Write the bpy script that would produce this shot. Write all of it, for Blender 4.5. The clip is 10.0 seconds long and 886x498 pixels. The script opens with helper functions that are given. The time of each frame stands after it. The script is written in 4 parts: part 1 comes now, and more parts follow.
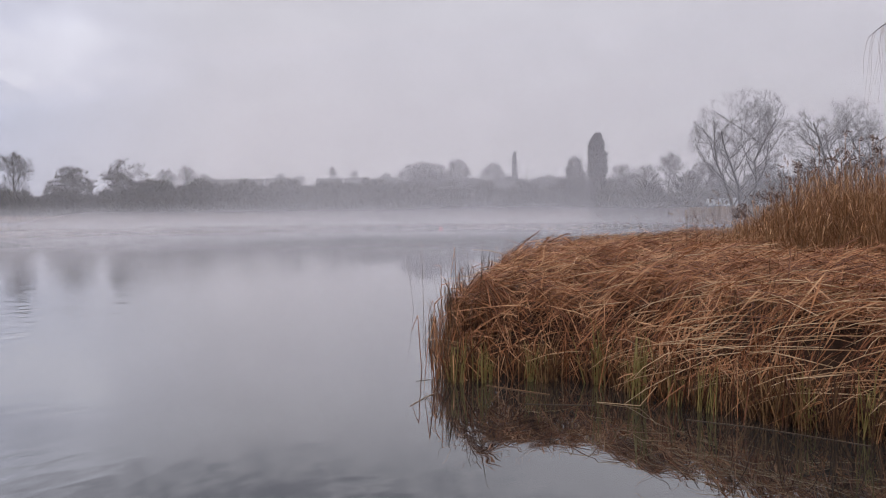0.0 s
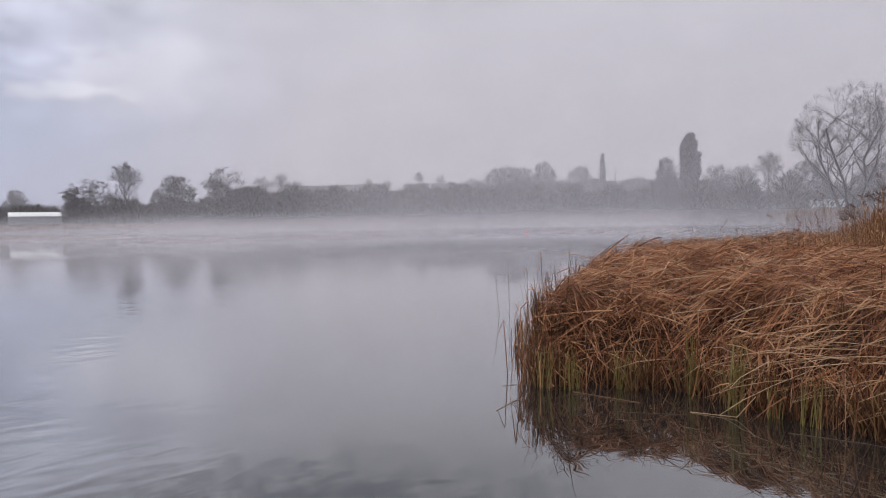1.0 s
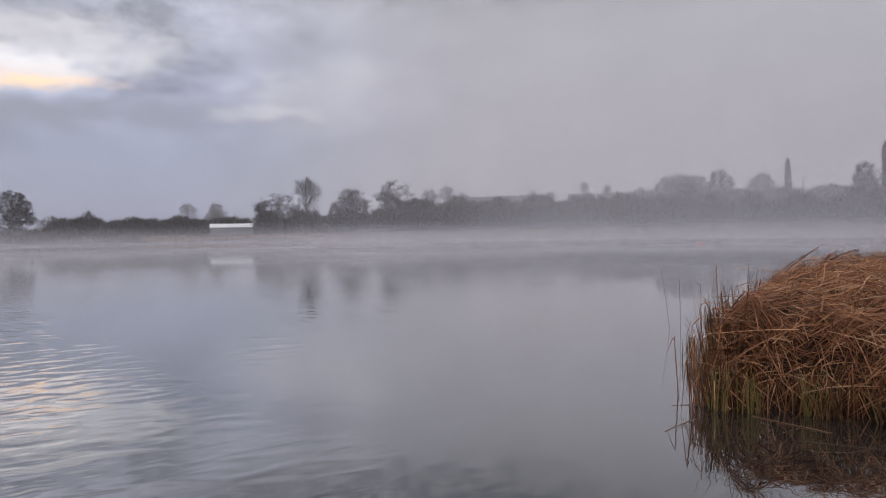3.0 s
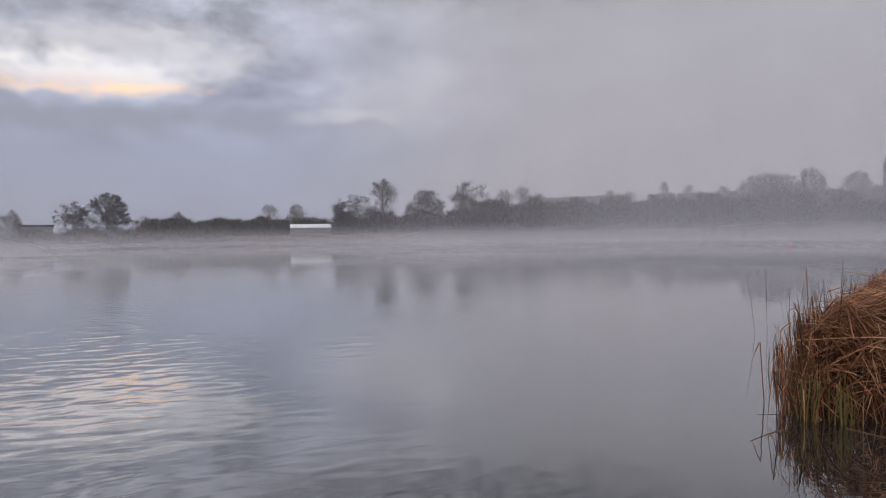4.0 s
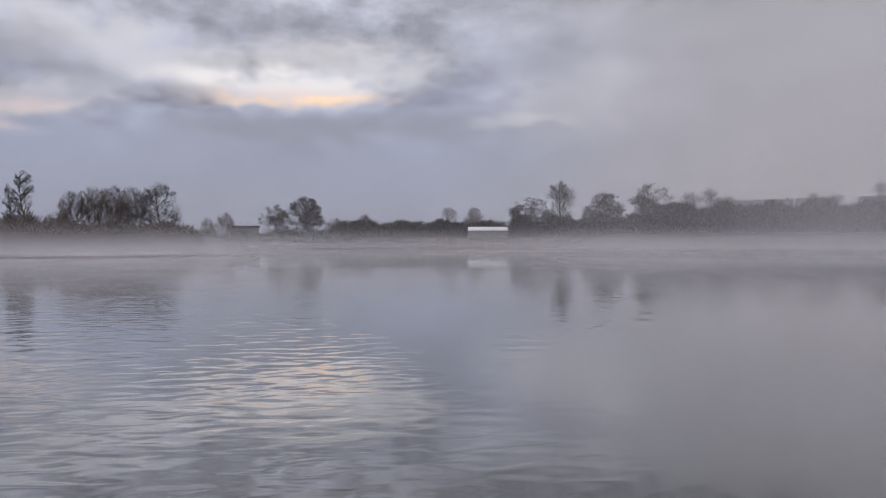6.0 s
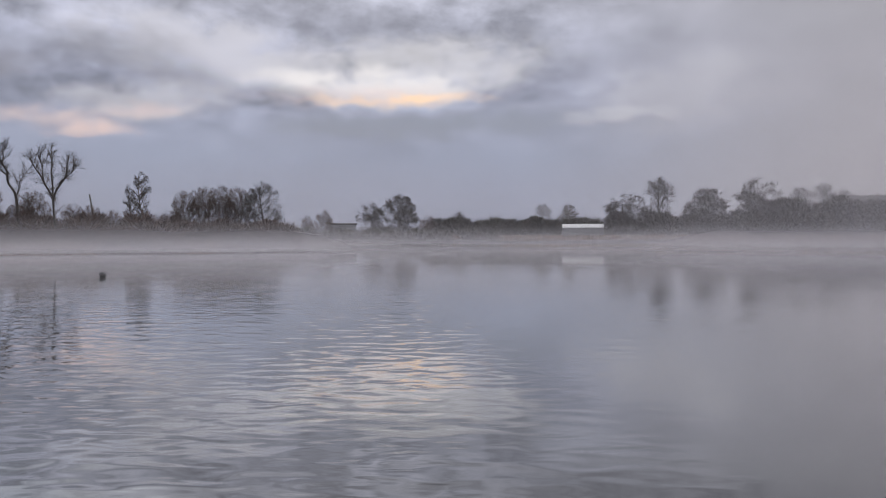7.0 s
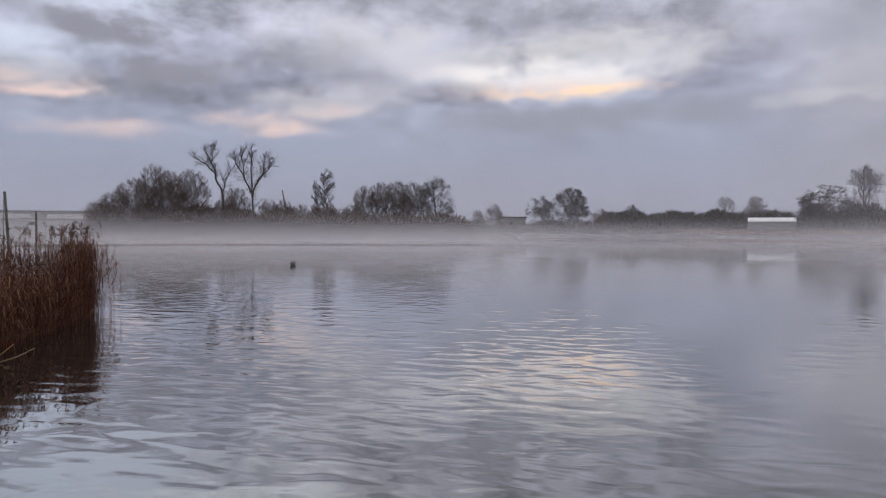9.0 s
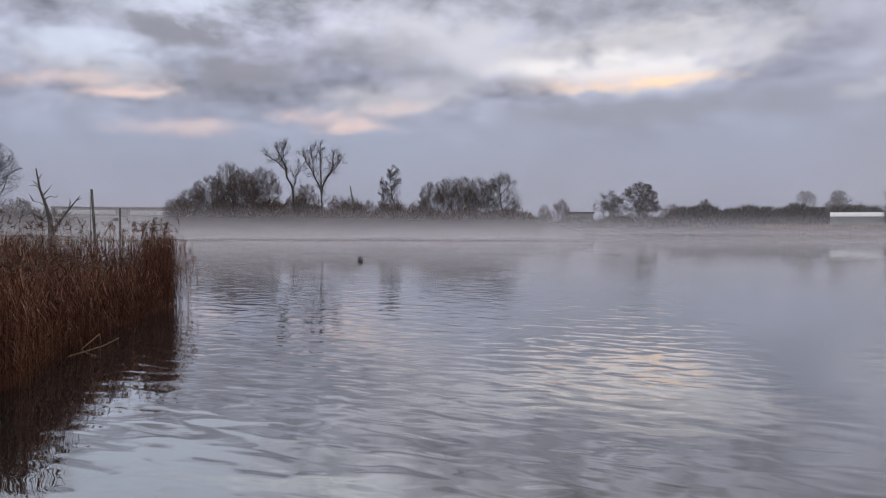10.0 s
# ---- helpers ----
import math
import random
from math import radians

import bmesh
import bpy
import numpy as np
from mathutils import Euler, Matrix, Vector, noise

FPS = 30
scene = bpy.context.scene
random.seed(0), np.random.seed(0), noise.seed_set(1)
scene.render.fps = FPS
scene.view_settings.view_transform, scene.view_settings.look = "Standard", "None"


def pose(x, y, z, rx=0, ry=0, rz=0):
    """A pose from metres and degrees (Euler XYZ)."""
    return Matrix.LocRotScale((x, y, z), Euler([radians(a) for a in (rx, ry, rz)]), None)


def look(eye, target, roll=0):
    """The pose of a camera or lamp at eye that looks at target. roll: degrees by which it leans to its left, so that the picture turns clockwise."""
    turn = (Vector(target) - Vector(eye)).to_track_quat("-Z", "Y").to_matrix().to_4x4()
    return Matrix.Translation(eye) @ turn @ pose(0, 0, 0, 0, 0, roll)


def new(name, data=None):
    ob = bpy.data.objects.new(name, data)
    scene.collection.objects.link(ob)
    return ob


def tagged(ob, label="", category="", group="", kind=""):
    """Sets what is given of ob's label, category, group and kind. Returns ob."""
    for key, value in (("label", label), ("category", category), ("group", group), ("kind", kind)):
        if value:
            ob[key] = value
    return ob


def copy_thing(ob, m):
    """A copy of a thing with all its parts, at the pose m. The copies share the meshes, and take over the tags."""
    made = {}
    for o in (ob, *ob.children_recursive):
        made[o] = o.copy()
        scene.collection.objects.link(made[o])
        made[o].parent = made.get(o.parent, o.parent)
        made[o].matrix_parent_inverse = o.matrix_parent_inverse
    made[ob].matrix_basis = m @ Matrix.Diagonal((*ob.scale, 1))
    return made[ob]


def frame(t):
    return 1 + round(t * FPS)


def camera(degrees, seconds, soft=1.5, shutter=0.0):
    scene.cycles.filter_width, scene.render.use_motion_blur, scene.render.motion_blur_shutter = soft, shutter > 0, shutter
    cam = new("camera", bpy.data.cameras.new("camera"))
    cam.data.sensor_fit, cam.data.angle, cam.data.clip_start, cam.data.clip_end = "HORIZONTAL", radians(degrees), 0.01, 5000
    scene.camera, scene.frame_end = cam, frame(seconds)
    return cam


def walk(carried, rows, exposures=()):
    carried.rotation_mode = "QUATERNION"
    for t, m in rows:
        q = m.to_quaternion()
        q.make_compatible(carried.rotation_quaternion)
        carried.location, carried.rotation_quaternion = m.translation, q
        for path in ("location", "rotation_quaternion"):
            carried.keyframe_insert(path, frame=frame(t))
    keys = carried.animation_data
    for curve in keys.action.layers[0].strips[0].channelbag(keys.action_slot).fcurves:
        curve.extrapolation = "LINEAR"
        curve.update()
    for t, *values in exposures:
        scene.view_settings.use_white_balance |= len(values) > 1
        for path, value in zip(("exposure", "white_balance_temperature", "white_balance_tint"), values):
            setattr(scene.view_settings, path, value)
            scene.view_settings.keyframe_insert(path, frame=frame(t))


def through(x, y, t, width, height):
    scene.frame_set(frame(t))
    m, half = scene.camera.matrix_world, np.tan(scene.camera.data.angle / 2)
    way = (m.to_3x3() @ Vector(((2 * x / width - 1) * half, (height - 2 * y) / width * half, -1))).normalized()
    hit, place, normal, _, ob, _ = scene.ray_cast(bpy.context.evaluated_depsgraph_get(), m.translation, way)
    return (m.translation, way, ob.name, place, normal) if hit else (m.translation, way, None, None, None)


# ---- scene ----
H_EYE = 2.5          # eye above the water


def bearing(az, d, z=0.0):
    """A place at a bearing (degrees, leftwards from north) and a distance from the viewing spot."""
    a = radians(az)
    return Vector((-d * math.sin(a), d * math.cos(a), z))


def stance(yaw, pitch, roll):
    return pose(0, 0, H_EYE, 0, 0, yaw) @ pose(0, 0, 0, pitch) @ pose(0, 0, 0, 0, roll) @ pose(0, 0, 0, 90)


scene.cycles.transparent_max_bounces = 32
cam = camera(65.2, 10.0, soft=1.1)
walk(cam, [
    (0.0, stance(0.00, -2.92, 0.58)), (0.5, stance(3.08, -2.79, 0.78)), (1.0, stance(7.09, -2.47, 0.97)),
    (1.5, stance(10.85, -2.07, 1.06)), (2.0, stance(14.40, -1.73, 1.00)), (2.5, stance(17.57, -1.51, 0.94)),
    (4.0, stance(26.73, -1.21, 0.78)), (4.5, stance(30.21, -1.17, 0.48)), (5.0, stance(33.96, -1.00, 0.27)),
    (5.5, stance(37.53, -0.84, 0.15)), (7.0, stance(48.91, -1.06, 0.05)), (7.5, stance(52.70, -1.11, 0.01)),
    (8.0, stance(56.28, -1.19, -0.09)), (8.5, stance(59.73, -1.40, -0.12)), (9.0, stance(62.87, -1.63, -0.24)),
    (9.5, stance(65.67, -1.85, -0.25)), (10.0, stance(68.30, -2.02, -0.21)),
], exposures=[(0.0, 0.62), (1.0, 0.53), (2.5, 0.24), (4.5, 0.07), (5.5, 0.0), (7.5, 0.0), (10.0, 0.1)])


# ---- node helpers ----
class Nodes:
    """Short hand for building a node tree."""

    def __init__(self, tree):
        self.tree = tree
        tree.nodes.clear()

    def add(self, kind, ins=None, **props):
        n = self.tree.nodes.new(kind)
        for k, v in props.items():
            setattr(n, k, v)
        for k, v in (ins or {}).items():
            self.put(n.inputs[k], v)
        return n

    def put(self, socket, v):
        if isinstance(v, bpy.types.NodeSocket):
            self.tree.links.new(v, socket)
        else:
            socket.default_value = v

    def math(self, op, a, b=0.0, c=0.0, clamp=False):
        n = self.add("ShaderNodeMath", {0: a, 1: b, 2: c}, operation=op, use_clamp=clamp)
        return n.outputs[0]

    def mix(self, f, a, b, blend="MIX"):
        n = self.add("ShaderNodeMix", {0: f, 6: a, 7: b}, data_type="RGBA", blend_type=blend, clamp_factor=True)
        return n.outputs[2]

    def noise(self, vec, scale, detail=4.0, rough=0.55, distort=0.0):
        n = self.add("ShaderNodeTexNoise", {"Vector": vec, "Scale": scale, "Detail": detail, "Roughness": rough, "Distortion": distort})
        return n

    def ramp(self, f, stops):
        n = self.add("ShaderNodeValToRGB", {0: f})
        els = n.color_ramp.elements
        while len(els) < len(stops):
            els.new(0.5)
        for e, (p, c) in zip(els, stops):
            e.position, e.color = p, (*c, 1.0)
        return n.outputs[0]

    def span(self, v, a, b, lo=0.0, hi=1.0, smooth=True):
        n = self.add("ShaderNodeMapRange", {0: v, 1: a, 2: b, 3: lo, 4: hi}, interpolation_type="SMOOTHSTEP" if smooth else "LINEAR")
        return n.outputs[0]


def grey(v):
    return (v, v, v, 1.0)


# ---- sky: overcast with a lit gap over the lake ----
SUN_AZ, SUN_EL = 53.0, 58.0
world = bpy.data.worlds.new("world")
scene.world = world
world.use_nodes = True
w = Nodes(world.node_tree)
gen = w.add("ShaderNodeTexCoord").outputs["Generated"]
sep = w.add("ShaderNodeSeparateXYZ", {0: gen})
sx, sy, sz = sep.outputs
az_raw = w.math("MULTIPLY", w.math("ARCTAN2", w.math("MULTIPLY", sx, -1.0), sy), 57.2958)
el_raw = w.math("MULTIPLY", w.math("ARCSINE", sz), 57.2958)
dome = w.add("ShaderNodeCombineXYZ", {0: w.math("MULTIPLY", az_raw, 0.068), 1: w.math("MULTIPLY", el_raw, 0.125), 2: 0.0}).outputs[0]
warp = w.noise(dome, 2.4, 3.0, 0.55)
fray = w.noise(dome, 6.0, 4.0, 0.55)
warp_c = w.add("ShaderNodeSeparateColor", {0: warp.outputs["Color"]})
fray_c = w.add("ShaderNodeSeparateColor", {0: fray.outputs["Color"]})


def swayed(v, big, wide, small, fine):
    v = w.math("ADD", v, w.math("MULTIPLY", w.math("SUBTRACT", big, 0.5), wide))
    return w.math("ADD", v, w.math("MULTIPLY", w.math("SUBTRACT", small, 0.5), fine))


az_s = swayed(az_raw, warp_c.outputs[0], 7.0, fray_c.outputs[0], 3.5)
el_s = swayed(el_raw, warp_c.outputs[1], 1.8, fray_c.outputs[1], 1.3)
place = w.add("ShaderNodeCombineXYZ", {0: az_s, 1: el_s, 2: 0.0}).outputs[0]


tatter = w.noise(dome, 4.0, 7.0, 0.62, 0.2).outputs[0]


def patch(az, el, half_az, half_el, lean=0.0):
    """How near a direction is to a patch of cloud: 1 in its middle, 0 at its rim."""
    m = w.add("ShaderNodeMapping", {"Vector": place, "Location": (az, el, 0), "Rotation": (0, 0, radians(lean)),
                                    "Scale": (half_az, half_el, 1)}, vector_type="TEXTURE")
    g = w.add("ShaderNodeTexGradient", {0: m.outputs[0]}, gradient_type="SPHERICAL")
    return w.span(w.math("MULTIPLY", g.outputs[1], w.math("ADD", 1.0, w.math("MULTIPLY", w.math("SUBTRACT", tatter, 0.5), 3.0))), 0.0, 0.8)


sky_tex = w.add("ShaderNodeTexSky", sky_type="NISHITA", sun_disc=False, sun_elevation=radians(SUN_EL),
                sun_rotation=radians(-SUN_AZ), air_density=1.5, dust_density=4.0)
# cloud deck: mauve grey, bluer low down towards the gap, and brighter overhead as an even overcast is
deck = w.ramp(w.span(el_raw, 0.0, 40.0, smooth=False),
              [(0.0, (3.4, 3.6, 4.7)), (0.16, (3.25, 3.65, 4.95)), (0.3, (3.6, 3.8, 5.0)), (0.5, (4.9, 4.95, 5.8)), (0.7, (8.0, 8.0, 8.8)), (1.0, (9.5, 9.5, 10.2))])
mauve = w.ramp(w.span(el_raw, 0.0, 40.0, smooth=False),
               [(0.0, (4.3, 4.05, 4.4)), (0.3, (4.2, 4.05, 4.5)), (0.5, (4.1, 4.0, 4.4)), (1.0, (7.0, 6.9, 7.4))])
deck = w.mix(w.span(az_raw, 12.0, 45.0), mauve, deck)
billow = w.noise(dome, 1.9, 5.0, 0.5, 0.4).outputs[0]
wisps = w.noise(dome, 5.0, 6.0, 0.58, 0.2).outputs[0]
rough_part = w.math("MULTIPLY", w.span(az_raw, 18.0, 60.0), w.span(el_raw, 5.5, 11.0))
clouded = w.math("ADD", w.math("MULTIPLY", w.math("SUBTRACT", billow, 0.5), 1.0), w.math("MULTIPLY", w.math("SUBTRACT", wisps, 0.5), 0.5))
tone = w.math("ADD", 1.0, w.math("MULTIPLY", clouded, w.math("ADD", 0.22, w.math("MULTIPLY", rough_part, 2.3))))
tone_c = w.add("ShaderNodeCombineColor", {0: tone, 1: tone, 2: tone}).outputs[0]
sky = w.mix(1.0, deck, tone_c, "MULTIPLY")


def glow(colour, amount, az, el, half_az, half_el, lean=0.0):
    """Sunlit cloud edges: soft streaks that follow the texture of the cloud."""
    global sky
    m = w.add("ShaderNodeMapping", {"Vector": place, "Location": (az, el, 0), "Rotation": (0, 0, radians(lean)),
                                    "Scale": (half_az, half_el, 1)}, vector_type="TEXTURE")
    g = w.add("ShaderNodeTexGradient", {0: m.outputs[0]}, gradient_type="SPHERICAL")
    f = w.math("MULTIPLY", w.span(g.outputs[1], 0.0, 0.9), w.span(tatter, 0.25, 0.65, 0.35, 1.15))
    sky = w.mix(w.math("MULTIPLY", f, amount), sky, (*colour, 1.0))


def cloud(colour, amount, *where):
    global sky
    sky = w.mix(w.math("MULTIPLY", patch(*where), amount), sky, (*colour, 1.0))


WHITE, PALE, BLUE = (10.6, 10.1, 10.0), (6.6, 6.5, 7.2), (7.1, 7.8, 9.4)
SHADE_CLOUD, DARK, SLATE, GOLD, ROSE = (1.9, 1.9, 2.25), (2.6, 2.6, 3.1), (2.9, 3.15, 3.95), (12.0, 8.4, 5.6), (9.0, 6.8, 6.3)
BRIGHT = (11.5, 12.0, 13.0)
cloud(PALE, 0.4, 30.0, 11.3, 9.0, 4.0, -8.0)
cloud(PALE, 0.5, 35.0, 9.6, 6.5, 0.9, 0.0)
# dark cloud added above the view to darken what the water reflects
cloud(SHADE_CLOUD, 0.95, 25.0, 26.0, 46.0, 10.5, 3.0)
# bright cloud added mostly above the view, to lighten the water's western reflections
cloud(BRIGHT, 0.95, 92.0, 24.0, 30.0, 8.0, 0.0)
cloud(DARK, 0.4, 58.0, 17.0, 20.0, 2.4, 4.0)
cloud(PALE, 0.8, 66.0, 14.0, 16.0, 3.4, 8.0)
cloud((7.8, 7.6, 7.9), 0.6, 51.0, 13.6, 15.0, 3.6, -4.0)
cloud(WHITE, 0.68, 54.0, 12.0, 13.0, 1.9, 2.0)
cloud(DARK, 0.5, 70.0, 12.4, 7.0, 2.6, 14.0)
cloud(DARK, 0.4, 77.0, 13.6, 8.0, 1.8, -12.0)
glow(ROSE, 0.4, 55.0, 11.2, 12.0, 1.1, -1.0)
glow(GOLD, 0.9, 51.8, 10.95, 4.2, 0.6, -2.0)
glow(GOLD, 0.6, 57.0, 10.85, 5.5, 0.5, 2.0)
glow(GOLD, 0.5, 47.0, 11.2, 4.5, 0.6, 2.0)
cloud(SLATE, 0.95, 50.0, 9.2, 17.0, 1.7, -1.0)
cloud(BLUE, 0.9, 92.0, 19.5, 17.0, 5.0, 0.0)
cloud(BLUE, 0.75, 95.0, 12.6, 9.0, 1.9, 0.0)
cloud(PALE, 0.6, 72.0, 10.3, 9.0, 2.0, -8.0)
cloud(PALE, 0.6, 94.0, 10.8, 8.0, 1.6, 5.0)
cloud(DARK, 0.9, 89.0, 14.6, 8.0, 1.7, 4.0)
cloud(DARK, 0.85, 83.8, 12.0, 5.5, 2.2, -10.0)
glow(ROSE, 0.8, 75.5, 8.0, 4.7, 0.8, -4.0)
glow(ROSE, 0.7, 79.0, 8.6, 5.2, 0.9, -4.0)
glow(ROSE, 0.4, 72.0, 9.6, 5.2, 0.95, -10.0)
glow(ROSE, 0.8, 92.6, 9.8, 5.2, 0.8, -8.0)
glow(ROSE, 0.6, 97.0, 10.3, 5.9, 0.95, -8.0)
glow(ROSE, 0.5, 89.0, 7.3, 6.5, 0.9, 0.0)
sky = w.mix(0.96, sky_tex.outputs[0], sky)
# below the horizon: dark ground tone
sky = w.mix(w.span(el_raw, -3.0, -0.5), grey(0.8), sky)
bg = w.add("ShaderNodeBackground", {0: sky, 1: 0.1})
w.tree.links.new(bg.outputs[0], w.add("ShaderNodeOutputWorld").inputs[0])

sun = new("sun", bpy.data.lights.new("sun", "SUN"))
sun.data.energy, sun.data.angle, sun.data.color = 0.5, radians(40), (1.0, 0.97, 0.93)
sun.matrix_world = look(bearing(SUN_AZ, 100, 100 * math.tan(radians(SUN_EL))), (0, 0, 0))


# ---- materials ----
def material(name):
    m = bpy.data.materials.new(name)
    m.use_nodes = True
    n = Nodes(m.node_tree)
    return m, n, n.add("ShaderNodeOutputMaterial")


def surface(name, stops, scale=3.0, rough=0.8, bump=0.3, detail_scale=None, island=0.0, metal=0.0, spec=0.3):
    """A matt surface: two scales of colour variation, a relief, and a share of variation from piece to piece."""
    m, n, out = material(name)
    co = n.add("ShaderNodeTexCoord").outputs["Object"]
    big = n.noise(co, scale * 0.23, 3.0).outputs[0]
    fine = n.noise(co, detail_scale or scale * 4.0, 5.0, 0.65).outputs[0]
    f = n.math("ADD", n.math("MULTIPLY", big, 0.55), n.math("MULTIPLY", fine, 0.45))
    if island:
        rnd = n.add("ShaderNodeNewGeometry").outputs["Random Per Island"]
        f = n.math("ADD", n.math("MULTIPLY", f, 1.0 - island), n.math("MULTIPLY", rnd, island))
    p = n.add("ShaderNodeBsdfPrincipled", {"Base Color": n.ramp(n.span(f, 0.25, 0.75, smooth=False) if not island else f, stops),
                                           "Roughness": rough, "Metallic": metal, "Specular IOR Level": spec})
    if bump:
        b = n.add("ShaderNodeBump", {"Strength": bump, "Distance": 0.02, "Height": fine})
        n.put(p.inputs["Normal"], b.outputs[0])
    n.put(out.inputs[0], p.outputs[0])
    return m


def strand(name, stops, rough=0.62, through=0.15):
    """Dry stalks and leaves: each strand takes its own tone, and some light passes through it."""
    m, n, out = material(name)
    rnd = n.add("ShaderNodeNewGeometry").outputs["Random Per Island"]
    co = n.add("ShaderNodeTexCoord").outputs["Object"]
    streak = n.noise(co, 9.0, 3.0, 0.6).outputs[0]
    drift = n.noise(co, 0.7, 2.0).outputs[0]
    f = n.math("ADD", n.math("MULTIPLY", rnd, 0.66), n.math("ADD", n.math("MULTIPLY", streak, 0.12), n.math("MULTIPLY", n.span(drift, 0.3, 0.7), 0.22)))
    c = n.ramp(f, stops)
    p = n.add("ShaderNodeBsdfPrincipled", {"Base Color": c, "Roughness": rough, "Specular IOR Level": 0.35})
    tl = n.add("ShaderNodeBsdfTranslucent", {0: c})
    mx = n.add("ShaderNodeMixShader", {0: through, 1: p.outputs[0], 2: tl.outputs[0]})
    n.put(out.inputs[0], mx.outputs[0])
    return m


BARK = surface("bark", [(0.1, (0.035, 0.03, 0.027)), (0.6, (0.075, 0.066, 0.058)), (1.0, (0.12, 0.115, 0.1))], 1.2, 0.9, 0.6)
TWIG = strand("twig", [(0.0, (0.03, 0.026, 0.024)), (0.6, (0.06, 0.05, 0.044)), (1.0, (0.09, 0.078, 0.066))], 0.8, 0.0)
TWIG_RED = strand("twig_red", [(0.0, (0.05, 0.03, 0.024)), (0.6, (0.09, 0.055, 0.04)), (1.0, (0.13, 0.085, 0.06))], 0.8, 0.0)
NEEDLE = strand("needle", [(0.0, (0.018, 0.024, 0.017)), (0.6, (0.035, 0.045, 0.03)), (1.0, (0.06, 0.066, 0.045))], 0.8, 0.0)
SCRUB = strand("scrub", [(0.0, (0.03, 0.028, 0.022)), (0.5, (0.055, 0.052, 0.038)), (1.0, (0.1, 0.08, 0.055))], 0.85, 0.0)
FAR_REED = strand("far_reed", [(0.0, (0.14, 0.085, 0.05)), (0.6, (0.25, 0.16, 0.1)), (1.0, (0.33, 0.24, 0.15))], 0.8, 0.1)
STRAW = strand("straw", [(0.0, (0.03, 0.011, 0.006)), (0.3, (0.16, 0.052, 0.021)), (0.6, (0.36, 0.148, 0.06)), (0.85, (0.56, 0.32, 0.17)), (1.0, (0.74, 0.55, 0.36))])
STALK = strand("stalk", [(0.0, (0.04, 0.017, 0.01)), (0.45, (0.13, 0.06, 0.027)), (0.8, (0.31, 0.17, 0.072)), (1.0, (0.5, 0.35, 0.17))])
GREENISH = strand("greenish", [(0.0, (0.10, 0.075, 0.025)), (0.5, (0.22, 0.165, 0.05)), (1.0, (0.42, 0.32, 0.14))])
RUSSET = strand("russet", [(0.0, (0.042, 0.013, 0.008)), (0.45, (0.104, 0.033, 0.016)), (0.8, (0.185, 0.07, 0.032)), (1.0, (0.33, 0.19, 0.1))])
OCHRE = strand("ochre", [(0.0, (0.12, 0.05, 0.022)), (0.45, (0.28, 0.13, 0.055)), (0.8, (0.43, 0.235, 0.11)), (1.0, (0.58, 0.4, 0.24))])
PLUME = strand("plume", [(0.0, (0.05, 0.028, 0.022)), (0.6, (0.12, 0.065, 0.045)), (1.0, (0.2, 0.13, 0.09))], 0.9, 0.15)
PALE_CANE = strand("pale_cane", [(0.0, (0.30, 0.16, 0.08)), (0.5, (0.52, 0.34, 0.19)), (1.0, (0.72, 0.55, 0.36))])
DEAD = strand("dead", [(0.0, (0.06, 0.035, 0.025)), (0.5, (0.13, 0.08, 0.05)), (1.0, (0.24, 0.17, 0.11))])
# dark browns that stand in for the shade inside the reed bed
BED_SHADE = surface("bed_shade", [(0.0, (0.025, 0.012, 0.008)), (0.5, (0.05, 0.026, 0.016)), (1.0, (0.09, 0.05, 0.03))], 6.0, 0.9, 0.8)
GRASS = surface("meadow", [(0.0, (0.035, 0.035, 0.02)), (0.5, (0.065, 0.062, 0.033)), (1.0, (0.13, 0.105, 0.06))], 0.6, 0.95, 0.5, 6.0)
WOOD_GREY = surface("weathered_wood", [(0.0, (0.06, 0.055, 0.05)), (0.5, (0.12, 0.11, 0.1)), (1.0, (0.2, 0.185, 0.17))], 5.0, 0.85, 0.5)
CANVAS = surface("white_canvas", [(0.0, (0.62, 0.62, 0.62)), (0.5, (0.78, 0.78, 0.78)), (1.0, (0.84, 0.84, 0.83))], 0.8, 0.6, 0.1)
BRICKWORK = surface("brickwork", [(0.0, (0.1, 0.06, 0.05)), (0.5, (0.17, 0.1, 0.08)), (1.0, (0.24, 0.16, 0.12))], 0.8, 0.9, 0.2)
ROOF_TILE = surface("roof_tile", [(0.0, (0.04, 0.035, 0.035)), (0.5, (0.065, 0.058, 0.055)), (1.0, (0.1, 0.085, 0.08))], 1.0, 0.8, 0.3)
CLADDING = surface("cladding", [(0.0, (0.18, 0.19, 0.2)), (0.5, (0.25, 0.26, 0.27)), (1.0, (0.32, 0.33, 0.34))], 0.4, 0.5, 0.05)
PALE_SHEET = surface("pale_sheet", [(0.0, (0.6, 0.61, 0.63)), (0.5, (0.72, 0.73, 0.75)), (1.0, (0.8, 0.8, 0.8))], 0.4, 0.5, 0.05)
FLOAT_RED = surface("float_red", [(0.0, (0.45, 0.03, 0.03)), (0.5, (0.6, 0.05, 0.045)), (1.0, (0.66, 0.1, 0.08))], 3.0, 0.45, 0.1)
BUOY_GREY = surface("buoy_grey", [(0.0, (0.03, 0.03, 0.032)), (0.5, (0.05, 0.05, 0.055)), (1.0, (0.12, 0.12, 0.12))], 3.0, 0.5, 0.2)
STEEL = surface("dull_steel", [(0.0, (0.25, 0.25, 0.26)), (0.5, (0.36, 0.36, 0.37)), (1.0, (0.45, 0.45, 0.46))], 3.0, 0.5, 0.1, metal=0.7)
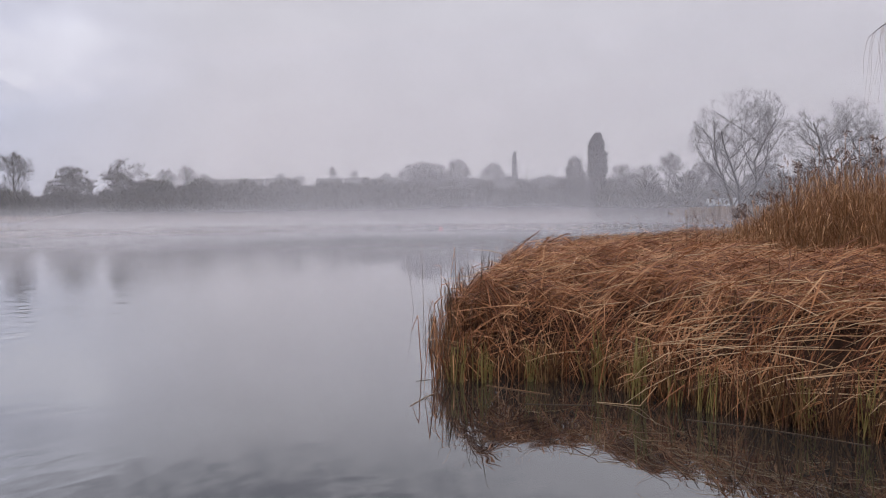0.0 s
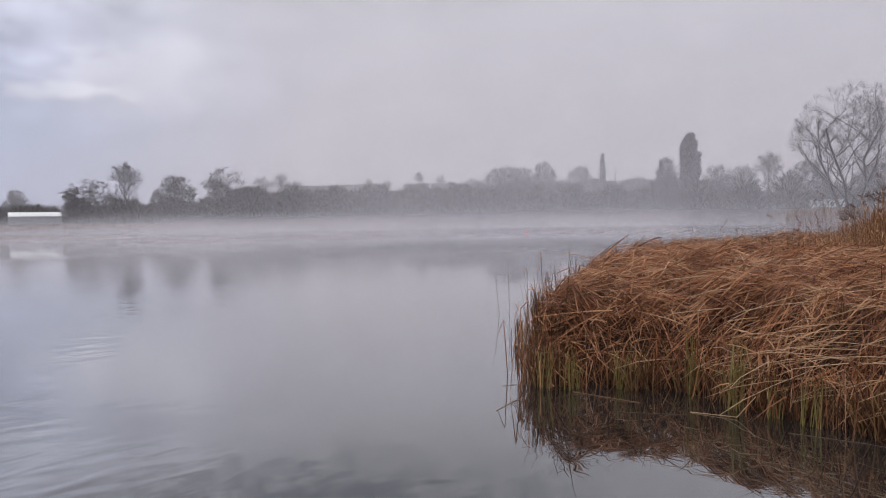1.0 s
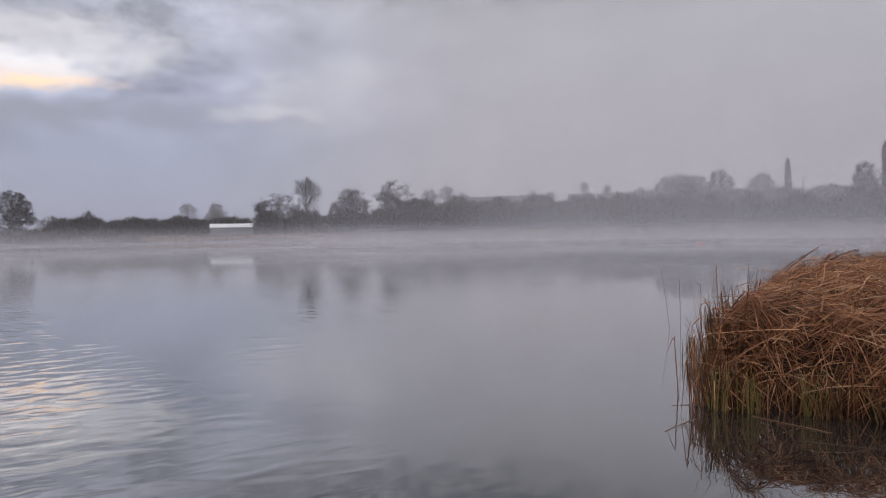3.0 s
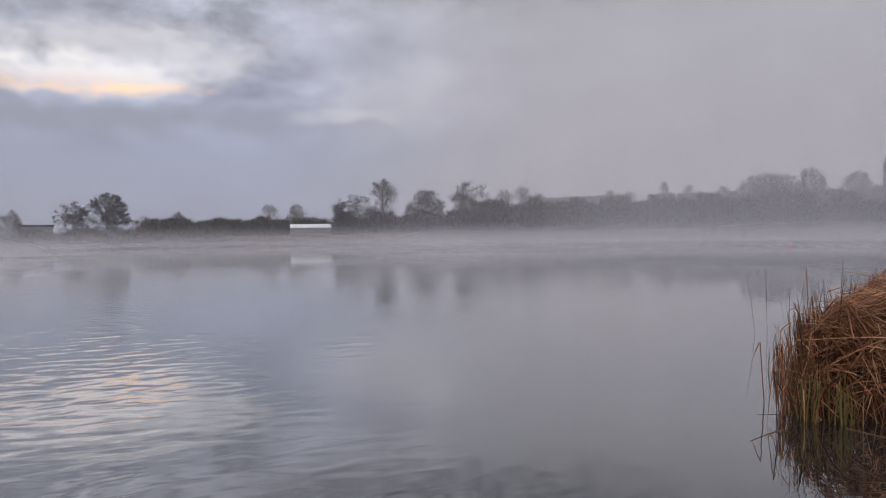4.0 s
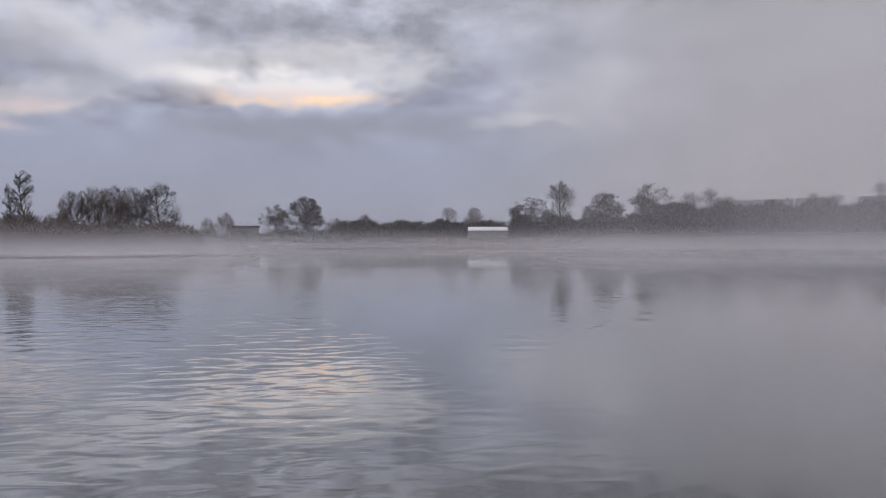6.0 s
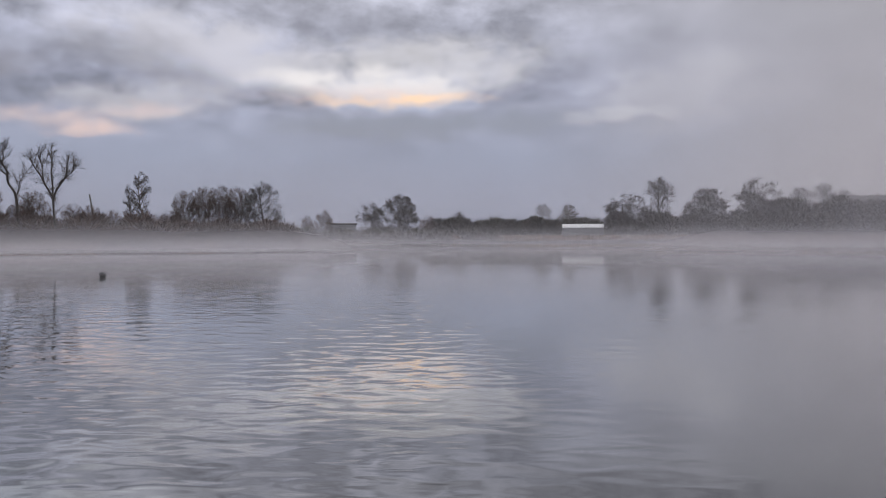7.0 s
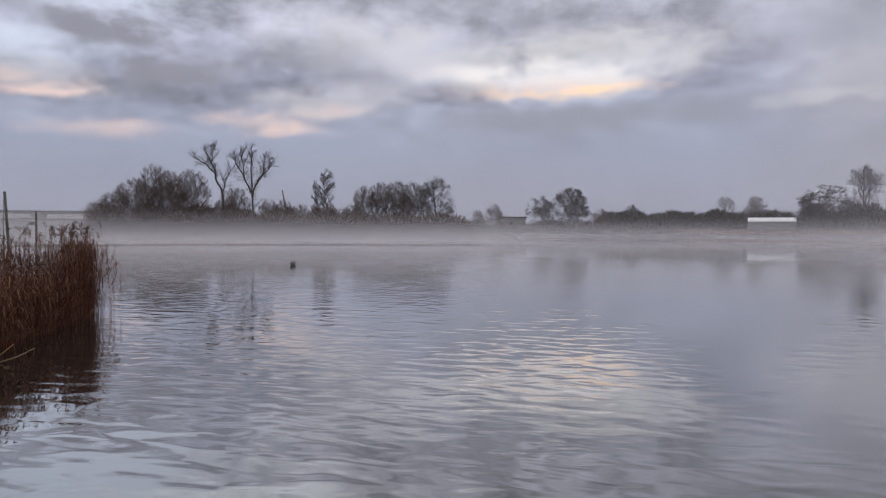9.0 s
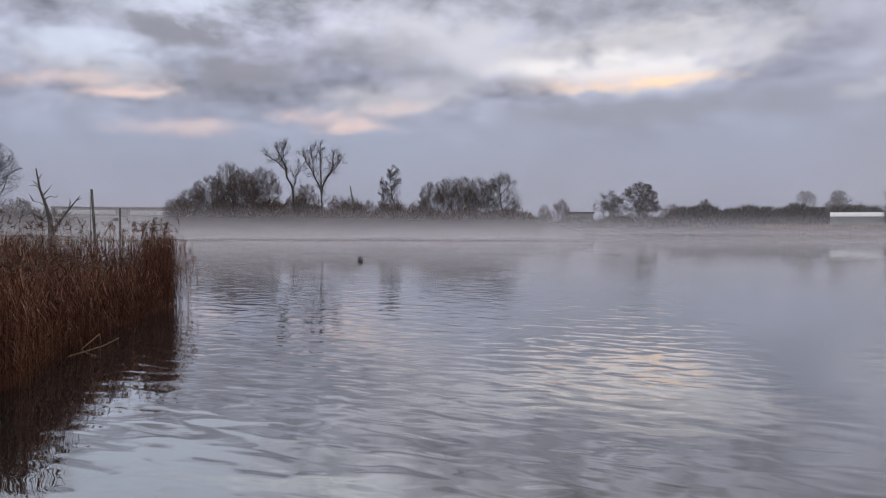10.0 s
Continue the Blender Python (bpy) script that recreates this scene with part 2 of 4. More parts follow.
WINDOW_DARK = surface("window_glass", [(0.0, (0.02, 0.022, 0.025)), (1.0, (0.04, 0.042, 0.045))], 1.0, 0.1, 0.0, spec=0.6)


def water_material():
    m, n, out = material("lake_water")
    co = n.add("ShaderNodeTexCoord").outputs["Object"]
    s = n.add("ShaderNodeSeparateXYZ", {0: co})
    away = n.add("ShaderNodeVectorMath", {0: co}, operation="LENGTH").outputs["Value"]
    # breeze: a ruffled stretch on the open water to the west, calm in the lee of the reeds
    wind = n.noise(co, 0.07, 2.0, 0.5, 0.4).outputs[0]
    ruff = n.span(wind, 0.36, 0.64, 0.55, 1.0)
    lee = n.span(s.outputs[0], -11.0, -1.5, 1.0, 0.3)
    far = n.span(away, 14.0, 75.0, 1.0, 0.16)
    amount = n.math("MULTIPLY", n.math("MULTIPLY", ruff, lee), far)
    turned = n.add("ShaderNodeMapping", {"Vector": co, "Rotation": (0, 0, radians(-46))}).outputs[0]
    long_co = n.add("ShaderNodeMapping", {"Vector": turned, "Scale": (1.1, 2.1, 1.0)}).outputs[0]
    small = n.noise(long_co, 1.25, 0.6, 0.45, 0.5).outputs[0]
    swell = n.noise(long_co, 0.4, 0.0, 0.5, 0.4).outputs[0]
    tiny = n.noise(long_co, 4.2, 0.0, 0.5, 0.3).outputs[0]
    # short fading ripples run only where the breeze touches
    tiny = n.math("MULTIPLY", tiny, n.span(n.noise(co, 0.35, 1.0).outputs[0], 0.35, 0.75))
    hgt = n.math("ADD", n.math("MULTIPLY", swell, 0.008), n.math("ADD", n.math("MULTIPLY", small, 0.0175), n.math("MULTIPLY", tiny, 0.0017)))
    b = n.add("ShaderNodeBump", {"Strength": 1.0, "Distance": 1.0, "Height": n.math("MULTIPLY", hgt, amount)})
    murk = n.ramp(n.noise(co, 0.15, 3.0).outputs[0], [(0.3, (0.009, 0.011, 0.011)), (0.7, (0.014, 0.016, 0.016))])
    body = n.add("ShaderNodeBsdfDiffuse", {0: murk})
    gloss = n.add("ShaderNodeBsdfGlossy", {0: grey(0.98), "Roughness": 0.012, "Normal": b.outputs[0]})
    facing = n.add("ShaderNodeLayerWeight", {0: 0.5, "Normal": b.outputs[0]}).outputs["Facing"]
    mx = n.add("ShaderNodeMixShader", {0: n.math("POWER", facing, 2.2), 1: body.outputs[0], 2: gloss.outputs[0]})
    n.put(out.inputs[0], mx.outputs[0])
    return m


WATER = water_material()


def mist_material(low, low_top, haze, haze_top, patchy, ends, thin):
    """Droplets in the air: a bank of mist on the water and a thin haze above it, which scatter the sky's light to both sides."""
    m, n, out = material("mist")
    co = n.add("ShaderNodeTexCoord").outputs["Object"]
    s = n.add("ShaderNodeSeparateXYZ", {0: co})
    z = s.outputs[2]
    drift = n.noise(n.add("ShaderNodeMapping", {"Vector": co, "Scale": (1.0, 1.0, 5.0)}).outputs[0], 0.03, 4.0, 0.55, 0.5).outputs[0]
    wide = n.noise(co, 0.012, 3.0, 0.5).outputs[0]
    lift = n.math("ADD", z, n.math("MULTIPLY", n.math("SUBTRACT", drift, 0.5), low_top * 0.55))
    bank = n.math("MULTIPLY", n.math("POWER", n.span(lift, 0.0, low_top, 1.0, 0.0, smooth=False), 1.35), low)
    bank = n.math("MULTIPLY", bank, n.math("ADD", 1.0 - patchy, n.math("MULTIPLY", n.span(drift, 0.3, 0.7), patchy)))
    veil = n.math("MULTIPLY", n.math("MULTIPLY", n.span(z, 0.0, haze_top, 1.0, 0.0, smooth=False), haze), n.span(wide, 0.25, 0.75, 0.8, 1.1))
    clear_share = n.math("MULTIPLY", n.math("SUBTRACT", 1.0, bank), n.math("SUBTRACT", 1.0, veil))
    side = n.math("MULTIPLY", n.math("ARCTAN2", n.math("MULTIPLY", s.outputs[0], -1.0), s.outputs[1]), 57.2958)
    fade = n.math("MULTIPLY", n.span(side, ends[0], ends[0] + 14.0), n.span(side, ends[1] - 14.0, ends[1], 1.0, 0.0))
    a = n.math("MULTIPLY", n.math("SUBTRACT", 1.0, clear_share), fade)
    # thinner where it meets the water, so that no line shows there
    a = n.math("MULTIPLY", a, n.span(z, 0.0, thin, 0.0, 1.0, smooth=False))
    white = (0.90, 0.87, 0.92, 1.0)
    d = n.add("ShaderNodeBsdfDiffuse", {0: white})
    t = n.add("ShaderNodeBsdfTranslucent", {0: white})
    both = n.add("ShaderNodeMixShader", {0: 0.5, 1: d.outputs[0], 2: t.outputs[0]})
    clear = n.add("ShaderNodeBsdfTransparent")
    mx = n.add("ShaderNodeMixShader", {0: a, 1: clear.outputs[0], 2: both.outputs[0]})
    n.put(out.inputs[0], mx.outputs[0])
    return m


# ---- mesh helpers ----
def mesh_of(name, verts, faces, mat, smooth=False):
    me = bpy.data.meshes.new(name)
    me.from_pydata([tuple(v) for v in verts], [], faces)
    me.materials.append(mat)
    if smooth:
        me.polygons.foreach_set("use_smooth", [True] * len(me.polygons))
    me.update()
    return me


def part(name, bm, mat, parent, label=""):
    """One mesh object under a thing; bm is a bmesh or a finished mesh."""
    if isinstance(bm, bmesh.types.BMesh):
        me = bpy.data.meshes.new(name)
        bm.to_mesh(me)
        bm.free()
        me.materials.append(mat)
    else:
        me = bm
    ob = new(name, me)
    ob.parent = parent
    return tagged(ob, label)


def box(bm, x0, x1, y0, y1, z0, z1):
    v = [bm.verts.new(c) for c in ((x0, y0, z0), (x1, y0, z0), (x1, y1, z0), (x0, y1, z0), (x0, y0, z1), (x1, y0, z1), (x1, y1, z1), (x0, y1, z1))]
    for f in ((3, 2, 1, 0), (4, 5, 6, 7), (0, 1, 5, 4), (1, 2, 6, 5), (2, 3, 7, 6), (3, 0, 4, 7)):
        bm.faces.new([v[i] for i in f])


def boxed(*dims, bevel=0.0):
    bm = bmesh.new()
    box(bm, *dims)
    if bevel:
        bmesh.ops.bevel(bm, geom=bm.edges[:], offset=bevel, segments=2, affect="EDGES")
    return bm


class Strands:
    """Collects many ribbons and thin stalks into one mesh."""

    def __init__(self):
        self.v, self.f, self.n = [], [], 0

    def ribbons(self, pts, width, side):
        """pts: N x K x 3 lines; width: N x K half widths; side: N x 3 directions across."""
        N, K, _ = pts.shape
        off = side[:, None, :] * width[:, :, None]
        v = np.stack([pts - off, pts + off], 2).reshape(-1, 3)
        i = (np.arange(N)[:, None] * (2 * K) + np.arange(K - 1)[None] * 2 + self.n).reshape(-1)
        self.f.append(np.stack([i, i + 1, i + 3, i + 2], 1))
        self.v.append(v)
        self.n += len(v)

    def tubes(self, pts, radius, sides=3):
        """pts: N x K x 3; radius: N x K."""
        N, K, _ = pts.shape
        d = pts[:, -1] - pts[:, 0]
        d /= np.linalg.norm(d, axis=1)[:, None] + 1e-9
        ref = np.where(np.abs(d[:, 2:3]) > 0.8, np.array([[1.0, 0, 0]]), np.array([[0, 0, 1.0]]))
        a = np.cross(d, ref)
        a /= np.linalg.norm(a, axis=1)[:, None] + 1e-9
        b = np.cross(d, a)
        ring = []
        for k in range(sides):
            t = 2 * math.pi * k / sides
            o = a * math.cos(t) + b * math.sin(t)
            ring.append(pts + o[:, None] * radius[:, :, None])
        v = np.stack(ring, 2).reshape(-1, 3)
        base = (np.arange(N)[:, None] * (K * sides) + np.arange(K - 1)[None] * sides + self.n).reshape(-1)
        for k in range(sides):
            k2 = (k + 1) % sides
            self.f.append(np.stack([base + k, base + k2, base + sides + k2, base + sides + k], 1))
        self.v.append(v)
        self.n += len(v)

    def mesh(self, name, mat, smooth=False):
        v, f = np.concatenate(self.v), np.concatenate(self.f)
        me = bpy.data.meshes.new(name)
        me.vertices.add(len(v))
        me.vertices.foreach_set("co", v.astype(np.float32).ravel())
        me.loops.add(len(f) * 4)
        me.loops.foreach_set("vertex_index", f.astype(np.int32).ravel())
        me.polygons.add(len(f))
        me.polygons.foreach_set("loop_start", np.arange(len(f), dtype=np.int32) * 4)
        if smooth:
            me.polygons.foreach_set("use_smooth", np.ones(len(f), dtype=bool))
        me.update(calc_edges=True)
        me.materials.append(mat)
        return me


def unit(v):
    return v / (np.linalg.norm(v, axis=-1, keepdims=True) + 1e-9)


# ---- the lake and its ground ----
def smooth_loop(ctrl, steps=10):
    c = np.array(ctrl, float)
    p0, p1, p2, p3 = np.roll(c, 1, 0), c, np.roll(c, -1, 0), np.roll(c, -2, 0)
    out = []
    for t in np.linspace(0, 1, steps, endpoint=False):
        out.append(0.5 * ((2 * p1) + (p2 - p0) * t + (2 * p0 - 5 * p1 + 4 * p2 - p3) * t * t + (3 * p1 - p0 - 3 * p2 + p3) * t ** 3))
    return np.stack(out, 1).reshape(-1, 2)


def xy(az, d):
    return tuple(bearing(az, d)[:2])


SHORE = smooth_loop([(3.5, 1.6), (0.0, 1.3), (-2.5, 0.0), (-4.5, -3.0), (-9.0, -6.0), (-16.0, -7.0), (-26.0, -9.0), xy(106, 48), xy(100, 85),
                     xy(92, 118), xy(84, 122), xy(77, 126), xy(71, 150), xy(65, 176), xy(58, 225), xy(50, 246), xy(40, 240), xy(32, 226),
                     xy(22, 228), xy(10, 242), xy(-2, 245), xy(-10, 210), xy(-17, 150), xy(-22, 102), xy(-30, 92), xy(-38, 60), xy(-42, 34),
                     (15.0, 13.0), (10.5, 8.5), (9.0, 5.0), (7.0, 2.8)])


def shore_distance(p):
    """Signed distance to the shoreline: negative in the lake."""
    a, b = SHORE, np.roll(SHORE, -1, 0)
    best = np.full(len(p), 1e9)
    inside = np.zeros(len(p), bool)
    for q, r in zip(a, b):
        e = r - q
        t = np.clip(((p - q) @ e) / (e @ e + 1e-9), 0, 1)
        best = np.minimum(best, np.hypot(*(p - q - t[:, None] * e).T))
        cross = (q[1] > p[:, 1]) != (r[1] > p[:, 1])
        inside ^= cross & (p[:, 0] < (r[0] - q[0]) * (p[:, 1] - q[1]) / (r[1] - q[1] + 1e-12) + q[0])
    return np.where(inside, -best, best)


def sstep(x, a, b):
    t = np.clip((x - a) / (b - a), 0, 1)
    return t * t * (3 - 2 * t)


def ground_height(p):
    p = np.atleast_2d(np.asarray(p, float))
    s = shore_distance(p)
    d = np.hypot(p[:, 0], p[:, 1])
    az = np.degrees(np.arctan2(-p[:, 0], p[:, 1]))
    h = np.where(s < 0, np.maximum(s * 0.3, -1.6), 0.9 * (1 - np.exp(-np.maximum(s, 0) / 2.5)))
    hill = sstep(d, 250, 390) * sstep(az, -28, -4) * (1 - sstep(az, 19, 30))
    h = h + hill * 15.5 + sstep(d, 300, 1500) * 5.0
    h = h + np.where(s > 4, 0.25 * np.sin(p[:, 0] * 0.11) * np.cos(p[:, 1] * 0.083), 0.0)
    return h


def build_ground():
    radii = np.concatenate([[0.0], np.geomspace(0.6, 4500, 190)])
    n = 288
    verts, faces = [], []
    for r in radii[1:]:
        t = np.linspace(0, 2 * math.pi, n, endpoint=False)
        verts.append(np.stack([r * np.cos(t), r * np.sin(t)], 1))
    p = np.concatenate([[[0.0, 0.0]]] + verts)
    v = np.column_stack([p, ground_height(p)])
    for k in range(n):
        faces.append((0, 1 + k, 1 + (k + 1) % n))
    for j in range(len(radii) - 2):
        a, b = 1 + j * n, 1 + (j + 1) * n
        for k in range(n):
            k2 = (k + 1) % n
            faces.append((a + k, b + k, b + k2, a + k2))
    tagged(new("ground", mesh_of("ground", v, faces, GRASS, True)), "dull winter grass and mud around the lake", "ground", kind="structure")


def build_water():
    c = SHORE.mean(0)
    out = SHORE + unit(SHORE - c) * 4.0
    v = [(c[0], c[1], 0.0)] + [(x, y, 0.0) for x, y in out]
    n = len(out)
    tagged(new("water", mesh_of("water", v, [(0, 1 + k, 1 + (k + 1) % n) for k in range(n)], WATER)),
           "still grey lake water with faint ripples", "water", kind="structure")


build_ground()
build_water()


def height_at(x, y):
    return float(ground_height([(x, y)])[0])


# ---- mist over the water ----
def mist(az0, az1, dist, low, low_top, haze=0.0, haze_top=50.0, patchy=0.5, label="thin white mist drifting low over the lake", thin=0.6):
    """A drift of mist: a long wavy veil standing on the water from one bearing to another."""
    n = 300
    v, f = [], []
    tall = haze_top if haze else low_top * 1.2
    near, far = dist if isinstance(dist, tuple) else (dist, dist)
    ph = near * 0.37
    for i in range(n + 1):
        a = az0 + (az1 - az0) * i / n
        d = (near + (far - near) * float(sstep(np.array(a), 20.0, 60.0))) * (1 + 0.012 * math.sin(a * 0.21 + ph) + 0.008 * math.sin(a * 0.53 + 2 * ph))
        x, y = xy(a, d)
        v += [(x, y, 0.01), (x, y, tall)]
        if i:
            f.append((2 * i - 2, 2 * i, 2 * i + 1, 2 * i - 1))
    m = mist_material(low, low_top, haze, haze_top, patchy, (az0, az1), thin)
    return tagged(new("mist", mesh_of("mist", v, f, m, True)), label, "mist", "drifts of mist", "stuff")


mist(-60, 150, (43.0, 38.0), 0.2, 1.7, patchy=0.5, thin=0.9)
mist(-60, 150, (54.0, 48.0), 0.34, 2.6, patchy=0.45, thin=0.9)
mist(-60, 24, 66.0, 0.24, 3.4, 0.19, 34.0, 0.4, "low mist and grey haze before the trees on the near bank", 1.1)
mist(-60, 24, 74.0, 0.24, 3.4, 0.19, 34.0, 0.4, "low mist and grey haze before the trees on the near bank", 1.0)
mist(10, 150, (70.0, 60.0), 0.42, 3.2, patchy=0.45, thin=1.0)
mist(10, 150, (90.0, 80.0), 0.48, 4.4, patchy=0.4, label="pale mist lying over the western water", thin=0.9)
mist(-60, 40, 122.0, 0.48, 5.0, 0.22, 45.0, 0.35, "mist and thin haze over the middle of the lake", 0.9)
mist(12, 66, 120.0, 0.28, 4.6, patchy=0.4, thin=0.9)
mist(50, 150, 111.0, 0.86, 6.2, 0.04, 45.0, 0.3, "thick mist lying before the wooded point", 0.4)
mist(-60, 72, 152.0, 0.28, 5.0, patchy=0.35, thin=0.7)
mist(-60, 72, 188.0, 0.3, 5.6, 0.13, 60.0, 0.35, "mist and grey haze along the far shore")
mist(-60, 150, 262.0, 0.2, 8.0, 0.22, 75.0, 0.3, "grey haze behind the lakeside trees")
mist(-60, 150, 266.0, 0.2, 8.0, 0.22, 75.0, 0.3, "grey haze behind the lakeside trees")


# ---- trees ----
def envelope(kind):
    """Radius of the crown at a height share u (0 at its foot, 1 at its top)."""
    return {
        "round": lambda u: math.sqrt(max(0.0, 1 - (2 * u - 1) ** 2)),
        "dome": lambda u: math.sqrt(max(0.0, 1 - (max(0.0, u - 0.25) / 0.75) ** 2)) * (0.75 + 0.25 * min(1, u * 4)),
        "vase": lambda u: min(1.0, 0.3 + 1.5 * u) * math.sqrt(max(0.0, 1 - max(0.0, (u - 0.5) / 0.5) ** 2)),
        "column": lambda u: min(1.0, 0.8 + 0.5 * u) * (1 - max(0.0, (u - 0.8) / 0.2) ** 2 * 0.75),
        "cone": lambda u: max(0.03, 1 - u) * (0.8 + 0.2 * math.sin(u * 40)),
        "tiers": lambda u: min(1.0, 0.5 + u) * math.sqrt(max(0.0, 1 - max(0.0, (u - 0.45) / 0.55) ** 2.6)) * (0.9 + 0.1 * math.sin(u * 22)),
    }[kind]


def tree(name, label, seed, shape, foot=0.2, stems=1, kids=(9, 6, 5, 4), angle=48, up=0.3, trunk_w=0.018, twig_w=0.002,
         aspect=0.65, twig_mat=None, gnarl=0.16, lean=0.0, first=0.3, fill=(0.75, 1.0)):
    """A bare tree of height 1 and crown width 1: trunk and limbs, and a crown of boughs and twigs that fill its outline."""
    rng = np.random.default_rng(seed)
    env = envelope(shape)
    levels = [[] for _ in range(len(kids) + 1)]

    def inside(p):
        u = (p[2] - foot) / (1 - foot)
        if u > 1 or p[2] < 0:
            return False
        if u < 0.25 and math.hypot(p[0], p[1]) < 0.3 * aspect:
            return True
        return math.hypot(p[0] - lean * p[2] * aspect, p[1]) <= 0.5 * aspect * max(env(min(1, max(0, u))), 0.04)

    def reach(p, d, far):
        t, step = 0.0, far / 12
        while t < far and inside(p + d * (t + step)):
            t += step
        return max(t, far * 0.12)

    def grow(p, d, far, r, level):
        k = 6 if level < 2 else 4
        length = reach(p, d, far) * rng.uniform(*fill)
        pts, q, dd = [p], p.copy(), d
        for i in range(k - 1):
            q = q + dd * length / (k - 1)
            pts.append(q)
            dd = unit(dd + rng.normal(0, gnarl, 3) + np.array([0, 0, up * 0.35]))
        levels[level].append((np.array(pts), r))
        if level == len(kids):
            return
        n = max(1, int(round(kids[level] * (0.45 + 0.55 * min(1, length / max(far, 1e-6))))))
        for j in range(n):
            t = first + (0.98 - first) * (j + rng.random()) / n if level else foot + (0.97 - foot) * (j + rng.random()) / n
            f = min(t * (k - 1), k - 1.001)
            i0 = int(f)
            st = pts[i0] + (pts[i0 + 1] - pts[i0]) * (f - i0)
            ax = unit(pts[i0 + 1] - pts[i0])
            side = unit(np.cross(ax, rng.normal(0, 1, 3)))
            if level == 0:
                g = j * 2.4 + rng.normal(0, 0.3)
                side = np.array([math.cos(g), math.sin(g), 0.0])
            w = math.radians(angle * rng.uniform(0.7, 1.25))
            nd = unit(ax * math.cos(w) + side * math.sin(w) + np.array([0, 0, up * 0.5]))
            share = (0.75, 0.55, 0.5, 0.5)[min(level, 3)]
            grow(st, nd, (0.8 * aspect if level == 0 else length * share), r * (0.5 if level == 0 else 0.55) * (1 - 0.45 * t), level + 1)

    for i in range(stems):
        g = 2 * math.pi * (i + 0.4 * rng.random()) / stems
        d = unit(np.array([math.cos(g) * 0.32, math.sin(g) * 0.32, 1.0])) if stems > 1 else unit(np.array([lean * aspect, 0, 1.0]))
        far = 0.96 if stems == 1 else 0.92 - 0.1 * rng.random()
        grow(np.array([math.cos(g), math.sin(g), 0]) * (0.004 * stems), d, far, trunk_w * (1 if stems == 1 else 0.7), 0)
    body, crown = Strands(), Strands()
    flat = np.array([1 / aspect, 1 / aspect, 1.0])
    for lv, rows in enumerate(levels):
        if not rows:
            continue
        P = np.array([q for q, _ in rows]) * flat
        R = np.array([r for _, r in rows])[:, None]
        K = P.shape[1]
        taper = np.linspace(1, 0.35, K)[None]
        if lv < 2:
            rr = R * taper
            if lv == 0:
                rr[:, 0] *= 1.4
            body.tubes(P, rr / aspect * 0.8, 7 if lv == 0 else 5)
        elif lv == 2:
            crown.tubes(P, np.maximum(R * taper, twig_w * 0.6) / aspect * 0.8, 3)
        else:
            d = P[:, -1] - P[:, 0]
            side = unit(np.cross(d, rng.normal(0, 1, d.shape)))
            Q = P[:, [0, 2, 3]] if lv == 3 and len(kids) > 3 else P[:, [0, 3]]
            crown.ribbons(Q, np.full((len(P), 1), twig_w / aspect) * np.linspace(1, 0.35, Q.shape[1])[None], side)
    root = new(name)
    part("trunk", body.mesh("trunk", BARK, True), BARK, root)
    part("crown", crown.mesh("crown", twig_mat or TWIG), TWIG, root)
    return tagged(root, label, "tree")


USED = {}


def plant(proto, az, d, top, width, turn=0.0, label="", sink=0.1):
    """Sets a tree at a bearing, with the height of its top over the water and the width of its crown."""
    x, y = xy(az, d)
    z = height_at(x, y) - sink
    wide = width * (1.34 if proto in (dense, layered) else 1.12)
    m = pose(x, y, z, 0, 0, az + turn) @ Matrix.Diagonal((wide, wide, top - z, 1))
    if proto.name not in USED:
        USED[proto.name] = True
        ob = proto
        ob.matrix_basis = m
    else:
        made = copy_thing(proto, pose(0, 0, 0))
        made.matrix_basis = m
        ob = made
    if label:
        tagged(ob, label)
    return ob


big_bare = tree("bare_tree", "tall bare winter tree with spreading limbs beside the lake", 3, "vase", 0.16, 3, (14, 8, 7, 5), 46, 0.25, 0.02, 0.0006, 0.68)
oval_bare = tree("bare_tree", "bare winter tree with an oval crown", 5, "round", 0.16, 1, (21, 8, 6, 5), 48, 0.32, 0.016, 0.0012, 0.55)
dense = tree("bushy_tree", "dense dark round-headed tree in winter", 7, "dome", 0.03, 1, (28, 10, 8, 5), 58, 0.15, 0.018, 0.0028, 0.75)
layered = tree("layered_tree", "dark tree with flat layered boughs", 9, "tiers", 0.14, 1, (28, 10, 7, 5), 62, 0.1, 0.02, 0.0026, 0.75)
spreading = tree("spreading_tree", "dark open-branched tree with boughs down to the ground", 23, "dome", 0.04, 1, (30, 10, 8, 6), 64, 0.12, 0.02, 0.0012, 0.85)
poplar = tree("poplar", "tall narrow poplar with upright twigs", 12, "column", 0.04, 1, (80, 9, 6, 4), 40, 0.4, 0.02, 0.0034, 0.24)
conifer = tree("conifer", "dark pointed conifer in haze", 13, "cone", 0.03, 1, (60, 9, 6, 4), 80, -0.05, 0.012, 0.003, 0.3, twig_mat=NEEDLE)
willow = tree("bare_willow", "bare multi-stemmed willow in a lakeside clump", 15, "round", 0.08, 4, (11, 7, 6, 4), 34, 0.33, 0.011, 0.0012, 0.6, twig_mat=TWIG_RED)
slim = tree("slim_tree", "thin bare tree with short side branches", 19, "round", 0.3, 1, (22, 7, 6, 4), 44, 0.35, 0.012, 0.0007, 0.25)
bush = tree("lakeside_bush", "bare twiggy lakeside bush", 21, "dome", 0.0, 5, (9, 7, 5, 4), 42, 0.3, 0.010, 0.0022, 0.8, twig_mat=TWIG_RED)

# right-hand bank
plant(big_bare, -23.3, 105, 19.8, 13.2, 20)
plant(big_bare, -29.7, 107, 17.8, 13.2, 130)
